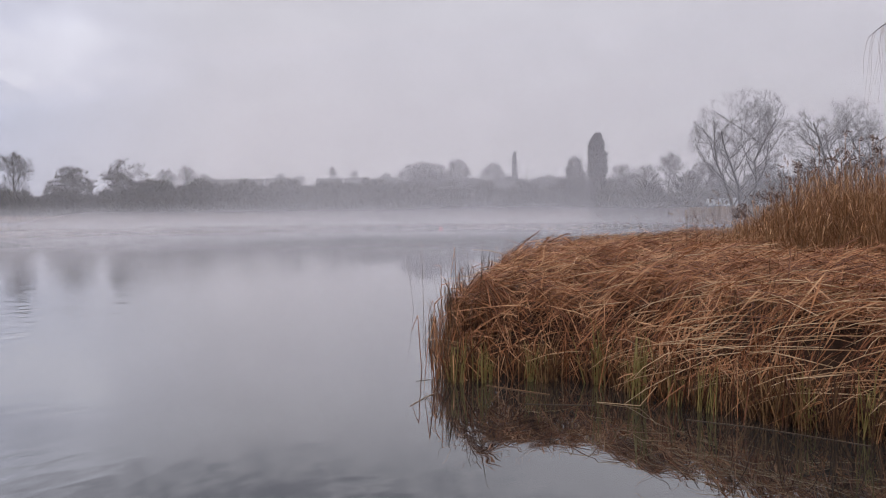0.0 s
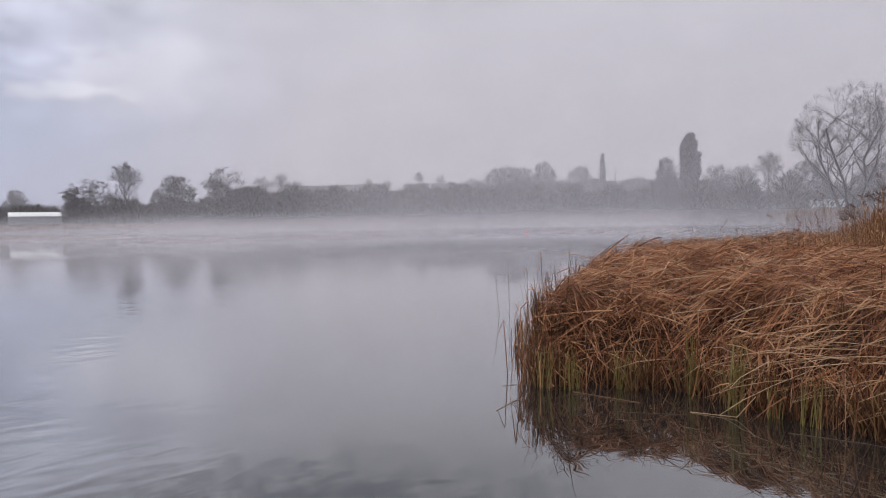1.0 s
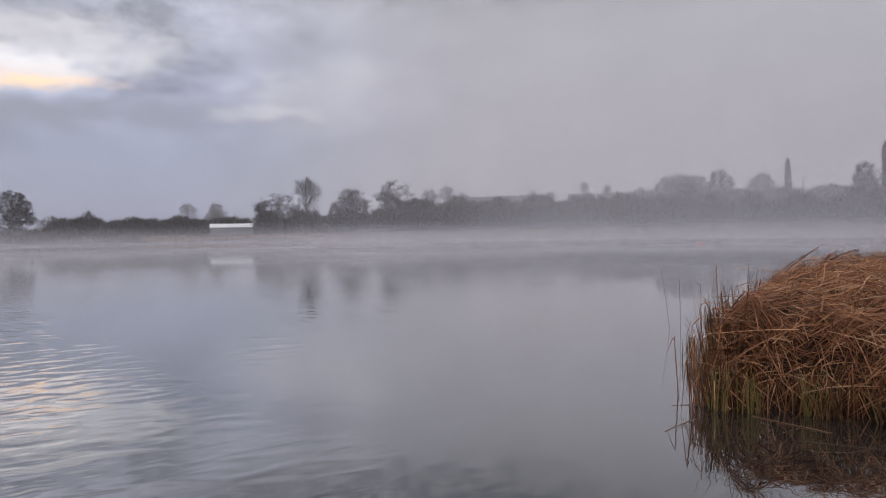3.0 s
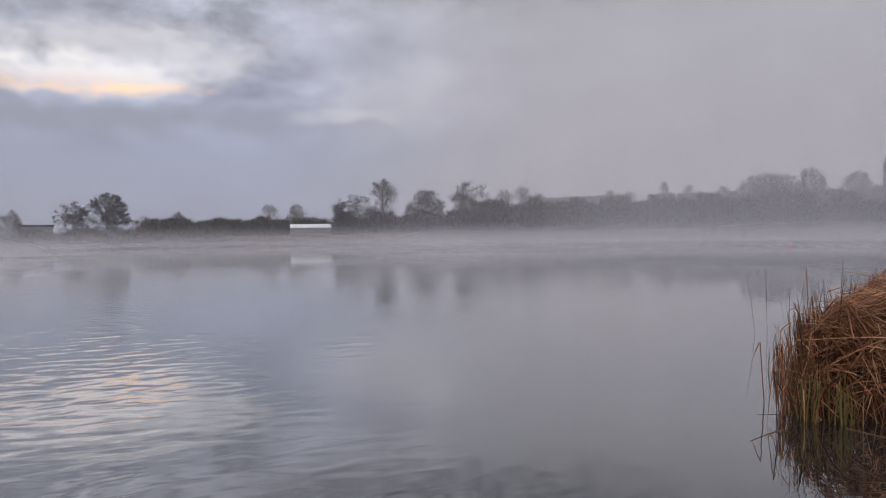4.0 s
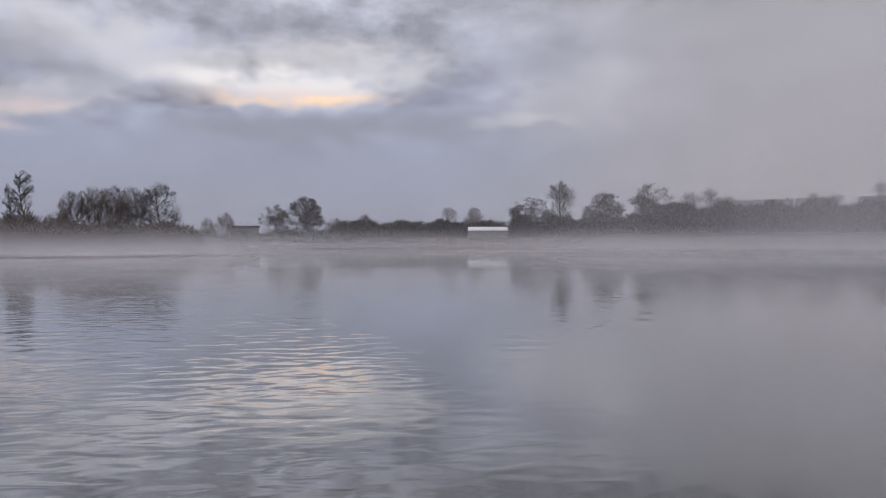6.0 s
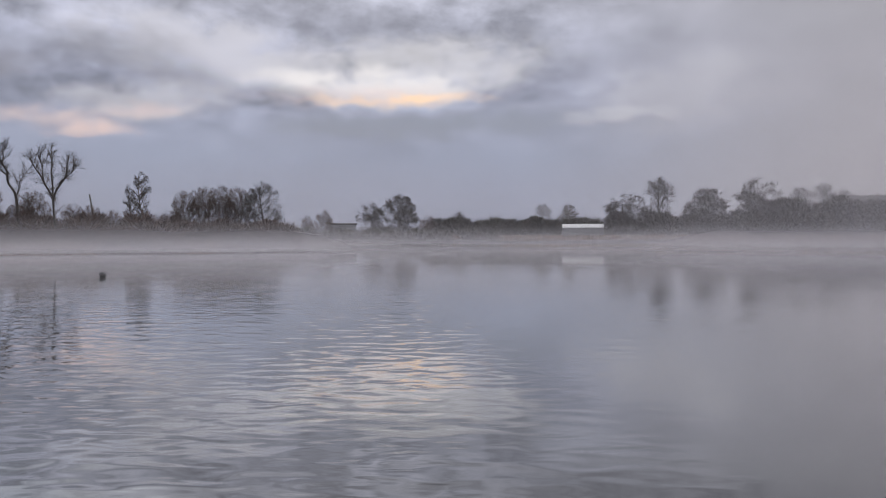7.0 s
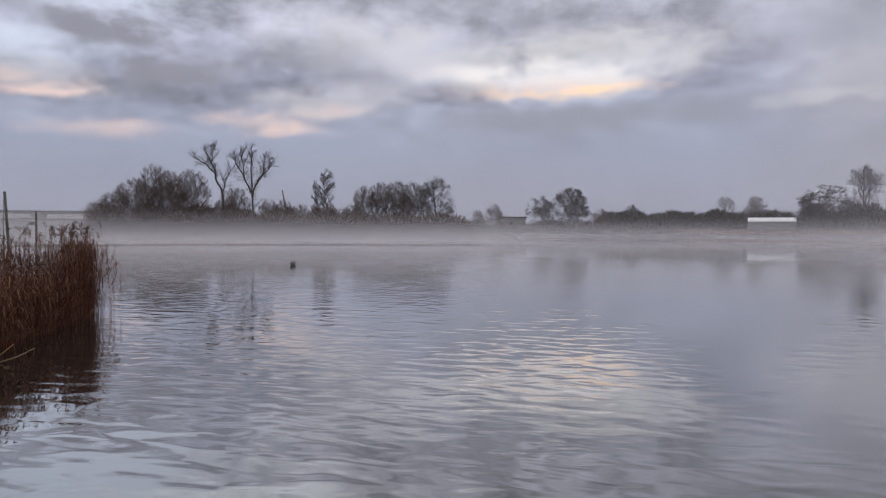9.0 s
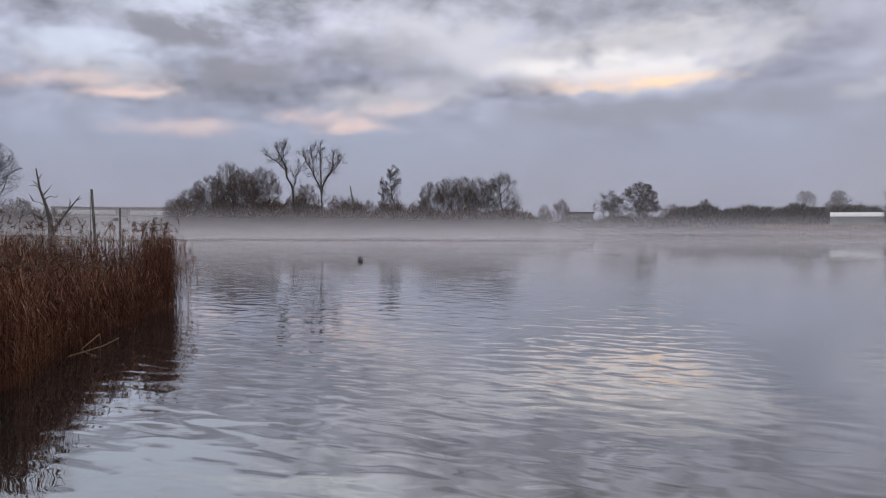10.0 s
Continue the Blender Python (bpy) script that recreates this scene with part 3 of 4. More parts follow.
plant(big_bare, -36.5, 104, 18.0, 13.0, 230)
# far bank from the poplar to the houses
plant(poplar, -12.6, 232, 28.2, 6.2)
plant(dense, -10.9, 228, 21.2, 8.5)
plant(conifer, -6.65, 280, 24.0, 5.2)
plant(poplar, -5.96, 290, 28.2, 2.4, 40)
for az, d, top, wid in ((-4.1, 300, 24.5, 11), (-1.3, 268, 24.3, 10), (0.3, 270, 22.6, 11), (1.6, 267, 23.2, 12), (2.7, 272, 22.6, 10)):
    plant(dense, az, d, top, wid, az * 50, "round-headed tree faint in the haze")
for az, d, top, wid in ((9.0, 335, 26.0, 6), (7.2, 340, 24.5, 6), (13.1, 322, 22.0, 6), (11.6, 330, 21.5, 7), (4.6, 330, 22.5, 7)):
    plant(oval_bare, az, d, top, wid, az * 40, "bare tree on the far ridge in haze")
for az, d, top, wid in ((-18.1, 205, 19.5, 9), (-14.6, 225, 18.0, 10), (-16.4, 222, 17.3, 9)):
    plant(oval_bare, az, d, top, wid, az * 40, "bare tree faint in the haze behind the lake")
for az, d, top, wid in ((-20.6, 190, 15.5, 10), (-25.2, 185, 14.0, 11), (-27.8, 180, 13.0, 10), (-31.4, 180, 15.0, 12), (-34.5, 175, 14.0, 12)):
    plant(dense, az, d, top, wid, az * 30, "bushy tree faint in the haze behind the bank")
# far bank from the layered tree to the marquee
for az, d, top, wid in ((21.6, 275, 20.5, 9), (20.2, 280, 22.0, 9), (18.9, 280, 19.0, 8)):
    plant(oval_bare, az, d, top, wid, az * 70, "hazy bare tree on the far bank")
plant(layered, 24.2, 236, 20.8, 14.0)
plant(dense, 28.0, 232, 18.0, 13.0, 50, "dense dark bushy tree on the far bank")
plant(oval_bare, 31.6, 250, 23.4, 12.0, 15, "bare tree with an oval crown over the hedge")
plant(layered, 34.0, 232, 16.3, 13.5, 80, "low dark spreading tree on the far bank")
plant(dense, 38.57, 268, 15.0, 8.0, 20, "small dark dome-shaped tree on the far bank")
plant(oval_bare, 40.7, 275, 15.5, 8.0, 70)
plant(oval_bare, 47.6, 255, 12.0, 5.0, 30, "small bare tree on the far bank")
plant(dense, 52.55, 255, 18.2, 12.5, 140, "rounded dark tree standing over the far bank")
plant(layered, 55.0, 258, 15.4, 10.0, 200, "twiggy dark tree beside a rounded one")
plant(bush, 50.2, 250, 10.5, 8.0, 10)
plant(bush, 58.7, 240, 12.0, 7.0, 40)
plant(bush, 60.0, 240, 10.0, 5.0, 90)
# wooded point towards the west
plant(spreading, 63.5, 183, 17.0, 11.5, 30, "dark bushy tree at the end of a lakeside clump")
for az, top, wid in ((65.4, 15.8, 8), (66.7, 16.0, 8), (68.0, 15.5, 8), (69.3, 14.3, 7)):
    plant(willow, az, 186 + (az * 7) % 5, top, wid, az * 60)
plant(slim, 72.4, 150, 15.6, 3.8)
plant(slim, 73.25, 150, 13.0, 2.2, 100)
for az, top, wid in ((82.8, 12.7, 7), (84.2, 12.0, 7), (85.4, 13.3, 7), (86.9, 10.5, 7), (88.2, 8.3, 6), (89.4, 6.5, 5), (79.6, 9.5, 6)):
    plant(willow, az, 133 + (az * 11) % 6, top + 1.1, wid, az * 33, "bare willow in the clump on the wooded point")
for az, top, wid in ((71.2, 7.5, 6), (74.6, 7.8, 6), (75.9, 8.5, 6), (77.0, 8.5, 5), (80.3, 8.0, 6), (83.5, 8.0, 7), (86.0, 7.0, 7), (70.3, 8.5, 6)):
    plant(bush, az, 132 + (79 - az if az < 79 else 0) * 2.6, top, wid, az * 20)
plant(big_bare, 102.0, 130, 16.0, 11.0, 45, "bare tree on the bank behind the reeds")
plant(bush, 100.3, 130, 6.8, 9.0, 5)


def stump(az, d):
    """A broken dead tree with a forked trunk, standing in the marsh."""
    s = Strands()
    x, y = xy(az, d)
    z0 = max(0.2, height_at(x, y))
    a = radians(az)
    acr, up = np.array([math.cos(a), math.sin(a), 0]), np.array([0, 0, 1.0])
    limbs = (((0, -0.9), (-0.05, 1.2), (-0.1, 2.4), (-0.35, 3.6), (-0.75, 4.9), (-1.0, 6.5)), ((0, 1.2), (0.35, 2.1), (0.9, 3.0), (1.5, 3.8), (2.0, 4.5)),
             ((-0.35, 3.6), (-0.8, 3.9), (-1.3, 4.0)), ((-0.6, 4.4), (-0.2, 4.9), (0.05, 5.3)), ((-0.1, 2.3), (-0.8, 2.6), (-1.4, 3.3), (-1.5, 3.8)),
             ((1.2, 3.4), (1.3, 4.0), (1.2, 4.3)), ((-0.8, 5.2), (-1.3, 5.6)), ((-0.9, 5.6), (-0.6, 6.1)), ((-0.5, 4.1), (-0.1, 4.4), (0.3, 4.3), (0.5, 4.6)), ((-1.3, 3.2), (-1.7, 3.4), (-1.8, 4.0)),
             ((-1.2, 4.0), (-1.5, 4.6)), ((0.7, 2.7), (0.8, 3.3), (0.6, 3.7)), ((1.7, 4.1), (2.2, 4.3)), ((-0.75, 4.9), (-1.0, 5.2), (-1.5, 5.2)))
    for k, pts in enumerate(limbs):
        p = np.array([acr * u + up * v for u, v in pts]) + np.array([x, y, z0])
        r0 = 0.24 if k == 0 else 0.13 if k == 1 else 0.055
        s.tubes(p[None], (r0 * np.linspace(1, 0.2, len(p)))[None], 6)
    root = new("dead_tree")
    part("trunk", s.mesh("trunk", WOOD_GREY, True), WOOD_GREY, root)
    tagged(root, "broken grey dead tree with a forked trunk in the marsh", "tree")


stump(97.75, 62)


def old_tree(az, d, limbs, seed, label):
    """A bare old tree: a forked trunk with long limbs, branches along them and fine twigs at their ends."""
    rng = np.random.default_rng(seed)
    x, y = xy(az, d)
    z0 = height_at(x, y) - 0.2
    a = radians(az)
    acr, dep, up = np.array([math.cos(a), math.sin(a), 0]), np.array([-math.sin(a), math.cos(a), 0]), np.array([0, 0, 1.0])
    body, crown = Strands(), Strands()
    for k, (r0, pts) in enumerate(limbs):
        ctrl = np.array([acr * u + up * v * 0.94 for u, v in pts]) + np.array([x, y, z0])
        t = np.linspace(0, len(ctrl) - 1, 4 * len(ctrl))
        p = np.stack([np.interp(t, range(len(ctrl)), ctrl[:, c]) for c in range(3)], 1)
        wave = np.sin(t * 2.1 + k) * 0.2 + np.sin(t * 4.3 + 2 * k) * 0.12
        p = p + acr * wave[:, None] + dep * (np.linspace(0, 1, len(t)) * rng.normal(0, 1.2))[:, None]
        body.tubes(p[None], (r0 * np.linspace(1, 0.3, len(t)))[None], 7)
        first = len(t) // 2 if k == 0 else 2
        rows = [(p[i], unit(p[min(i + 1, len(t) - 1)] - p[i - 1])) for i in range(first, len(t)) for _ in range(2)]
        for length, count, thick in ((1.7, 4, 0.045), (0.9, 3, 0.022), (0.5, 0, 0.014)):
            base = np.array([q for q, _ in rows]) + rng.normal(0, 0.05, (len(rows), 3))
            way = np.array([v for _, v in rows])
            way = unit(way * 0.9 + rng.normal(0, 0.6, way.shape) + up * 0.2)
            ln = length * rng.uniform(0.4, 1.2, (len(rows), 1))
            mid = base + way * ln * 0.5 + rng.normal(0, 0.05, base.shape)
            tip = base + way * ln + up * ln * 0.12
            crown.tubes(np.stack([base, mid, tip], 1), np.tile([thick, thick * 0.7, thick * 0.4], (len(rows), 1)), 3)
            rows = [(base[i] + (tip[i] - base[i]) * f, way[i]) for i in range(len(rows)) for f in rng.uniform(0.3, 1.0, count)]
    root = new("bare_old_tree")
    part("trunk", body.mesh("trunk", BARK, True), BARK, root)
    part("twigs", crown.mesh("twigs", TWIG), TWIG, root)
    tagged(root, label, "tree")


old_tree(78.2, 130, ((0.3, ((0, 0), (0, 5.2), (-0.2, 8.6))), (0.17, ((-0.2, 8.4), (-1.5, 11.6), (-2.5, 14.1), (-3.6, 15.3))),
                     (0.1, ((-1.5, 11.6), (-1.7, 14.5), (-1.7, 16.3))), (0.15, ((-0.2, 8.6), (0, 12.4), (-0.5, 15.2), (-0.6, 16.4))),
                     (0.17, ((-0.1, 8.0), (1.0, 11.0), (1.8, 13.5), (2.2, 15.7))), (0.1, ((1.0, 11.0), (2.2, 13.0), (3.2, 14.2)))),
         171, "bare old tree with limbs fanned upwards over the reeds")
old_tree(80.4, 131, ((0.28, ((0, 0), (0, 5.2), (-0.4, 9.6), (-1.5, 12.0), (-2.2, 14.4), (-3.0, 16.2))), (0.14, ((-1.5, 12.0), (-3.0, 14.0), (-4.5, 15.0))),
                     (0.11, ((-2.2, 14.2), (-1.9, 15.6), (-1.6, 17.0))), (0.11, ((-0.3, 8.6), (0.5, 11.0), (0.8, 12.8)))),
         172, "bare leaning old tree with a rounded twiggy head")


def post(az, d, top, lean, r, label):
    x, y = xy(az, d)
    s = Strands()
    z0 = height_at(x, y) - 0.3
    a = radians(az)
    tip = np.array([math.cos(a), math.sin(a), 0]) * lean
    p = np.array([[x, y, z0], [x + tip[0] * 0.5 + 0.02, y + tip[1] * 0.5, (z0 + top) / 2], [x + tip[0], y + tip[1], top], [x + tip[0], y + tip[1], top + 0.01]])
    s.tubes(p[None], np.array([[r, r * 0.95, r * 0.85, 0.001]]), 8)
    root = new("wooden_post")
    part("pole", s.mesh("pole", WOOD_GREY, True), WOOD_GREY, root)
    tagged(root, label, "post", "posts in the marsh")


post(94.8, 55, 4.9, -0.35, 0.10, "leaning weathered wooden post in the marsh")
post(93.3, 55, 3.6, 0.02, 0.08, "short upright wooden post in the marsh")
post(95.3, 58, 4.5, 0.05, 0.03, "thin bare pole in the marsh")
post(75.3, 148, 10.5, -1.6, 0.16, "leaning dead trunk among lakeside bushes")


# ---- scrub and far reeds along the banks ----
def scrub(az0, az1, d0, d1, top0, top1, count, seed, mat=None, label="dark bare scrub and hedge along the far bank", width=(5.0, 9.0), name="scrub"):
    """A thicket: many low crowns of twigs along a bank, with a gently uneven top."""
    rng = np.random.default_rng(seed)
    s = Strands()
    for i in range(count):
        t = (i + rng.random()) / count
        az, d = az0 + (az1 - az0) * t, rng.uniform(d0, d1)
        x, y = xy(az, d)
        g = height_at(x, y)
        roll = 0.5 + 0.3 * math.sin(az * 1.9 + seed) + 0.2 * math.sin(az * 5.3 + 2 * seed)
        h = max(1.0, top0 + (top1 - top0) * min(1, max(0, roll + rng.normal(0, 0.16))) - g)
        wd = rng.uniform(*width)
        n = int(110 + 5 * h * wd)
        u = rng.random(n) ** 0.75
        ang, rr = rng.uniform(0, 2 * math.pi, n), np.sqrt(rng.random(n)) * wd * 0.5
        rr *= np.sqrt(np.maximum(0.04, 1 - u ** 2.0))
        p = np.column_stack([x + rr * np.cos(ang), y + rr * np.sin(ang), g + u * h * 0.88])
        dr = unit(np.column_stack([np.cos(ang), np.sin(ang), np.full(n, 1.1)]) + rng.normal(0, 0.55, (n, 3)))
        ln = rng.uniform(0.7, 2.0, n)
        e = p + dr * ln[:, None]
        sd = unit(np.cross(dr, rng.normal(0, 1, (n, 3))))
        s.ribbons(np.stack([p, e], 1), rng.uniform(0.05, 0.19, (n, 1)) * np.array([[1.0, 0.3]]), sd)
    tagged(new(name, s.mesh(name, mat or SCRUB)), label, "scrub", kind="stuff")


scrub(-40, -13, 128, 185, 5.0, 9.5, 80, 1)
scrub(-16, 6, 244, 258, 9.0, 15.5, 130, 2)
scrub(-16, 5.5, 300, 324, 17.0, 20.0, 95, 12, label="hazy hedges on the far ridge")
scrub(5, 21, 296, 318, 13.5, 16.6, 75, 14, label="hazy hedges below the houses on the ridge")
scrub(4, 24, 242, 262, 11.5, 16.5, 170, 3)
scrub(20, 35.2, 232, 252, 7.5, 11.5, 115, 4)
scrub(36, 50, 248, 264, 7.0, 10.0, 90, 5)
scrub(44, 64, 236, 262, 3.0, 6.0, 80, 6)
scrub(61, 72, 166, 188, 4.0, 7.0, 60, 7, TWIG_RED)
scrub(70, 89.3, 128, 146, 2.6, 7.0, 110, 8, TWIG_RED, "bare twiggy undergrowth on the wooded point", (3.0, 6.0))
scrub(97, 110, 123, 140, 2.5, 5.0, 30, 9)


def reed_fringe(az0, az1, off, count, tall, seed, label):
    rng = np.random.default_rng(seed)
    az = np.degrees(np.arctan2(-SHORE[:, 0], SHORE[:, 1]))
    dist = np.hypot(SHORE[:, 0], SHORE[:, 1])
    keep = (dist > 60) & (az > -60) & (az < 110)
    order = np.argsort(az[keep])
    a = rng.uniform(az0, az1, count)
    d = np.interp(a, az[keep][order], dist[keep][order]) + rng.uniform(-off, off * 0.6, count)
    x, y = -d * np.sin(np.radians(a)), d * np.cos(np.radians(a))
    p = np.column_stack([x, y, np.full(count, -0.1)])
    h = tall * rng.uniform(0.6, 1.1, count)
    e = p + np.column_stack([rng.normal(0, 0.2, count), rng.normal(0, 0.2, count), h])
    ang = rng.uniform(0, math.pi, count)
    s = Strands()
    s.ribbons(np.stack([p, (p + e) / 2, e], 1), rng.uniform(0.05, 0.13, (count, 1)) * np.array([[0.8, 1.0, 0.4]]), np.column_stack([np.cos(ang), np.sin(ang), 0 * ang]))
    tagged(new("reed_fringe", s.mesh("reed_fringe", FAR_REED)), label, "reeds", kind="stuff")


reed_fringe(-30, 50, 5.0, 22000, 3.0, 1, "brown reeds along the far shore")
reed_fringe(66, 90, 3.0, 5000, 1.7, 2, "brown reeds at the edge of the wooded point")


# ---- buildings on the far bank ----
def frame_at(name, az, d, label, category, turn=0.0, z=None, group=""):
    x, y = xy(az, d)
    ob = new(name)
    ob.matrix_basis = pose(x, y, height_at(x, y) if z is None else z, 0, 0, az + turn)
    return tagged(ob, label, category, group)


def gable(L, W, z0, z1, over=0.3, thick=0.18):
    """A pitched roof of two slabs along x."""
    bm = bmesh.new()
    for s in (-1, 1):
        e, r = s * (W / 2 + over), 0.0
        lo, hi = z0 - over * (z1 - z0) / (W / 2), z1
        c = [(-L / 2 - over, e, lo), (L / 2 + over, e, lo), (L / 2 + over, r, hi), (-L / 2 - over, r, hi)]
        v = [bm.verts.new(p) for p in c] + [bm.verts.new((p[0], p[1], p[2] + thick)) for p in c]
        for f in ((0, 1, 2, 3), (7, 6, 5, 4), (0, 4, 5, 1), (1, 5, 6, 2), (2, 6, 7, 3), (3, 7, 4, 0)):
            bm.faces.new([v[i] for i in f])
    bmesh.ops.recalc_face_normals(bm, faces=bm.faces[:])
    return bm


def gable_walls(L, W, H, ridge):
    bm = bmesh.new()
    box(bm, -L / 2, L / 2, -W / 2, W / 2, -0.6, H)
    for s in (-1, 1):
        a = [bm.verts.new((s * (L / 2 - 0.02), y, z)) for y, z in ((-W / 2, H), (W / 2, H), (0, ridge))]
        b = [bm.verts.new((s * (L / 2 - 0.27), y, z)) for y, z in ((-W / 2, H), (W / 2, H), (0, ridge))]
        bm.faces.new(a), bm.faces.new(b[::-1])
        for i in range(3):
            j = (i + 1) % 3
            bm.faces.new((a[i], b[i], b[j], a[j]))
    bmesh.ops.recalc_face_normals(bm, faces=bm.faces[:])
    return bm


def house(az, d, L, W, H, ridge, turn):
    ob = frame_at("house", az, d, "dark-roofed brick house on the ridge in haze", "house", turn, group="houses on the ridge")
    part("wall", gable_walls(L, W, H, ridge), BRICKWORK, ob)
    roof = part("roof", gable(L, W, H, ridge), ROOF_TILE, ob, "dark tiled pitched roof")
    part("chimney", boxed(L * 0.3, L * 0.3 + 0.8, -0.45, 0.45, ridge - 0.8, ridge + 0.9), BRICKWORK, roof)
    for i in range(3):
        x = -L / 2 + L * (i + 0.5) / 3
        for z in (0.9, 3.5):
            win = part("window", boxed(x - 0.65, x + 0.65, -W / 2 - 0.06, -W / 2 + 0.05, z, z + 1.2), PALE_SHEET, ob)
            part("pane", boxed(x - 0.55, x + 0.55, -W / 2 - 0.09, -W / 2 - 0.055, z + 0.1, z + 1.1), WINDOW_DARK, win)


house(17.7, 330, 15, 8, 5.4, 8.4, 4)
house(15.4, 332, 11, 8, 5.4, 8.5, -6)
house(13.2, 335, 12, 8, 5.2, 8.4, 8)
house(9.2, 338, 12, 8, 5.2, 8.3, 0)
house(7.0, 340, 11, 8, 5.2, 8.2, 10)


def marquee(az, d, L, W, H, ridge):
    ob = frame_at("marquee", az, d, "long white canvas marquee on the far bank", "marquee", 2.0)
    part("roof", gable(L, W, H, ridge, 0.1, 0.06), CANVAS, ob, "sloping white canvas roof")
    for y in (-W / 2, W / 2):
        part("eaves_rail", boxed(-L / 2, L / 2, y - 0.06, y + 0.06, H - 0.2, H - 0.06), STEEL, ob)
    n = 6
    for i in range(n + 1):
        x = -L / 2 + L * i / n
        for y in (-W / 2, W / 2):
            part("pole", boxed(x - 0.06, x + 0.06, y - 0.06, y + 0.06, -0.2, H - 0.1), STEEL, ob)
    for i in range(n):
        x0 = -L / 2 + L * i / n + 0.1
        x1 = -L / 2 + L * (i + 1) / n - 0.1
        part("side_wall", boxed(x0, x1, W / 2 - 0.03, W / 2 + 0.03, -0.1, H - 0.1), CLADDING, ob)
        side = part("side_panel", boxed(x0, x1, -W / 2 - 0.02, -W / 2 + 0.02, -0.1, H - 0.25), CLADDING, ob)
        part("clear_window", boxed(x0 + 0.2, x1 - 0.2, -W / 2 - 0.03, -W / 2 + 0.03, 1.0, 2.2), WINDOW_DARK, side)


marquee(37.5, 241, 13.6, 6.0, 4.7, 5.9)


def shed(az, d, L, W, H, label, bands, turn=0.0, name="warehouse", z=None, mat=None):
    """A long low flat-roofed building with pale roof lights."""
    ob = frame_at(name, az, d, label, "building", turn, z)
    part("wall", boxed(-L / 2, L / 2, -W / 2, W / 2, -0.8, H), mat or CLADDING, ob)
    part("roof", boxed(-L / 2 - 0.4, L / 2 + 0.4, -W / 2 - 0.4, W / 2 + 0.4, H, H + 0.6), ROOF_TILE, ob, "flat dark roof edge")
    for x0, x1, z0, z1 in bands:
        part("wall_panel", boxed(x0, x1, -W / 2 - 0.15, -W / 2 + 0.05, z0, z1), PALE_SHEET, ob, "pale sheet panel")


shed(93.2, 300, 46, 20, 7.2, "long low grey warehouse with pale panels in haze", ((-21, -2, 5.0, 6.6), (3, 20, 5.0, 6.6), (6, 14, 2.6, 3.6)))
shed(90.5, 305, 20, 16, 7.6, "flat-roofed warehouse behind the wooded point", ((-8, 9, 4.2, 5.8),))
shed(57.2, 258, 10, 7, 5.6, "small flat-roofed grey boathouse beside trees", (), name="boathouse")
shed(-21.9, 150, 6.6, 4, 4.2, "low pale-roofed shelter on the bank in mist", ((-3.0, 3.0, 2.6, 4.1),), name="shelter")


def lamp_post(az, d, tall):
    ob = frame_at("lamp_post", az, d, "slim grey lamp post on the far bank", "lamp post")
    s = Strands()
    s.tubes(np.array([[[0, 0, -0.3], [0, 0, tall * 0.5], [0, 0, tall]]]), np.array([[0.09, 0.07, 0.05]]), 8)
    part("pole", s.mesh("pole", STEEL, True), STEEL, ob)
    part("lantern", boxed(-0.12, 0.12, -0.55, 0.12, tall, tall + 0.14, bevel=0.03), STEEL, ob)


lamp_post(-19.3, 155, 6.2)


def buoy(az, d, mat, label, collar=True):
    ob = frame_at("buoy", az, d, label, "buoy", z=0.0)
    bm = bmesh.new()
    bmesh.ops.create_uvsphere(bm, u_segments=20, v_segments=12, radius=0.2)
    for v in bm.verts:
        v.co.z = v.co.z * 0.9 + 0.14
    part("float", bm, mat, ob)
    if not collar:
        return
    bm = bmesh.new()
    bmesh.ops.create_cone(bm, cap_ends=True, segments=14, radius1=0.07, radius2=0.05, depth=0.12, matrix=Matrix.Translation((0, 0, 0.35)))
    part("top_collar", bm, mat, ob)


# red ball put in place of distant ducks; no buoy is known there
buoy(0.17, 114, FLOAT_RED, "small red float put in place of distant ducks")
buoy(75.1, 48, BUOY_GREY, "dark grey round buoy floating in the mist", False)


# ---- reed beds ----
def in_loop(p, loop):
    loop = np.asarray(loop, float)
    inside = np.zeros(len(p), bool)
    for q, r in zip(loop, np.roll(loop, -1, 0)):
        cross = (q[1] > p[:, 1]) != (r[1] > p[:, 1])
        inside ^= cross & (p[:, 0] < (r[0] - q[0]) * (p[:, 1] - q[1]) / (r[1] - q[1] + 1e-12) + q[0])
    return inside


def scatter(rng, loop, n):
    loop = np.asarray(loop, float)
    lo, hi = loop.min(0), loop.max(0)
    out = np.empty((0, 2))
    while len(out) < n:
        p = rng.uniform(lo, hi, (n * 2, 2))
        out = np.concatenate([out, p[in_loop(p, loop)]])
    return out[:n]


def along(rng, line, n, spread):
    """Points strewn along a broken line."""
    line = np.asarray(line, float)
    seg = np.linalg.norm(np.diff(line, axis=0), axis=1)
    s = rng.random(n) * seg.sum()
    c = np.concatenate([[0], np.cumsum(seg)])
    p = np.column_stack([np.interp(s, c, line[:, 0]), np.interp(s, c, line[:, 1])])
    return p + rng.normal(0, spread, (n, 2))


FRONT = [(0.04, 10.32), (0.45, 10.28), (1.05, 10.32), (2.05, 10.2), (2.5, 9.88), (2.78, 9.15), (3.35, 8.66), (3.98, 8.12), (4.55, 7.62), (6.5, 6.2), (9.0, 4.7)]
BED = FRONT + [(12.0, 9.0), (17.0, 16.0), (18.0, 27.0), (10.0, 29.0), (4.2, 23.0), (1.6, 17.5), (0.62, 13.5), (0.08, 11.4)]


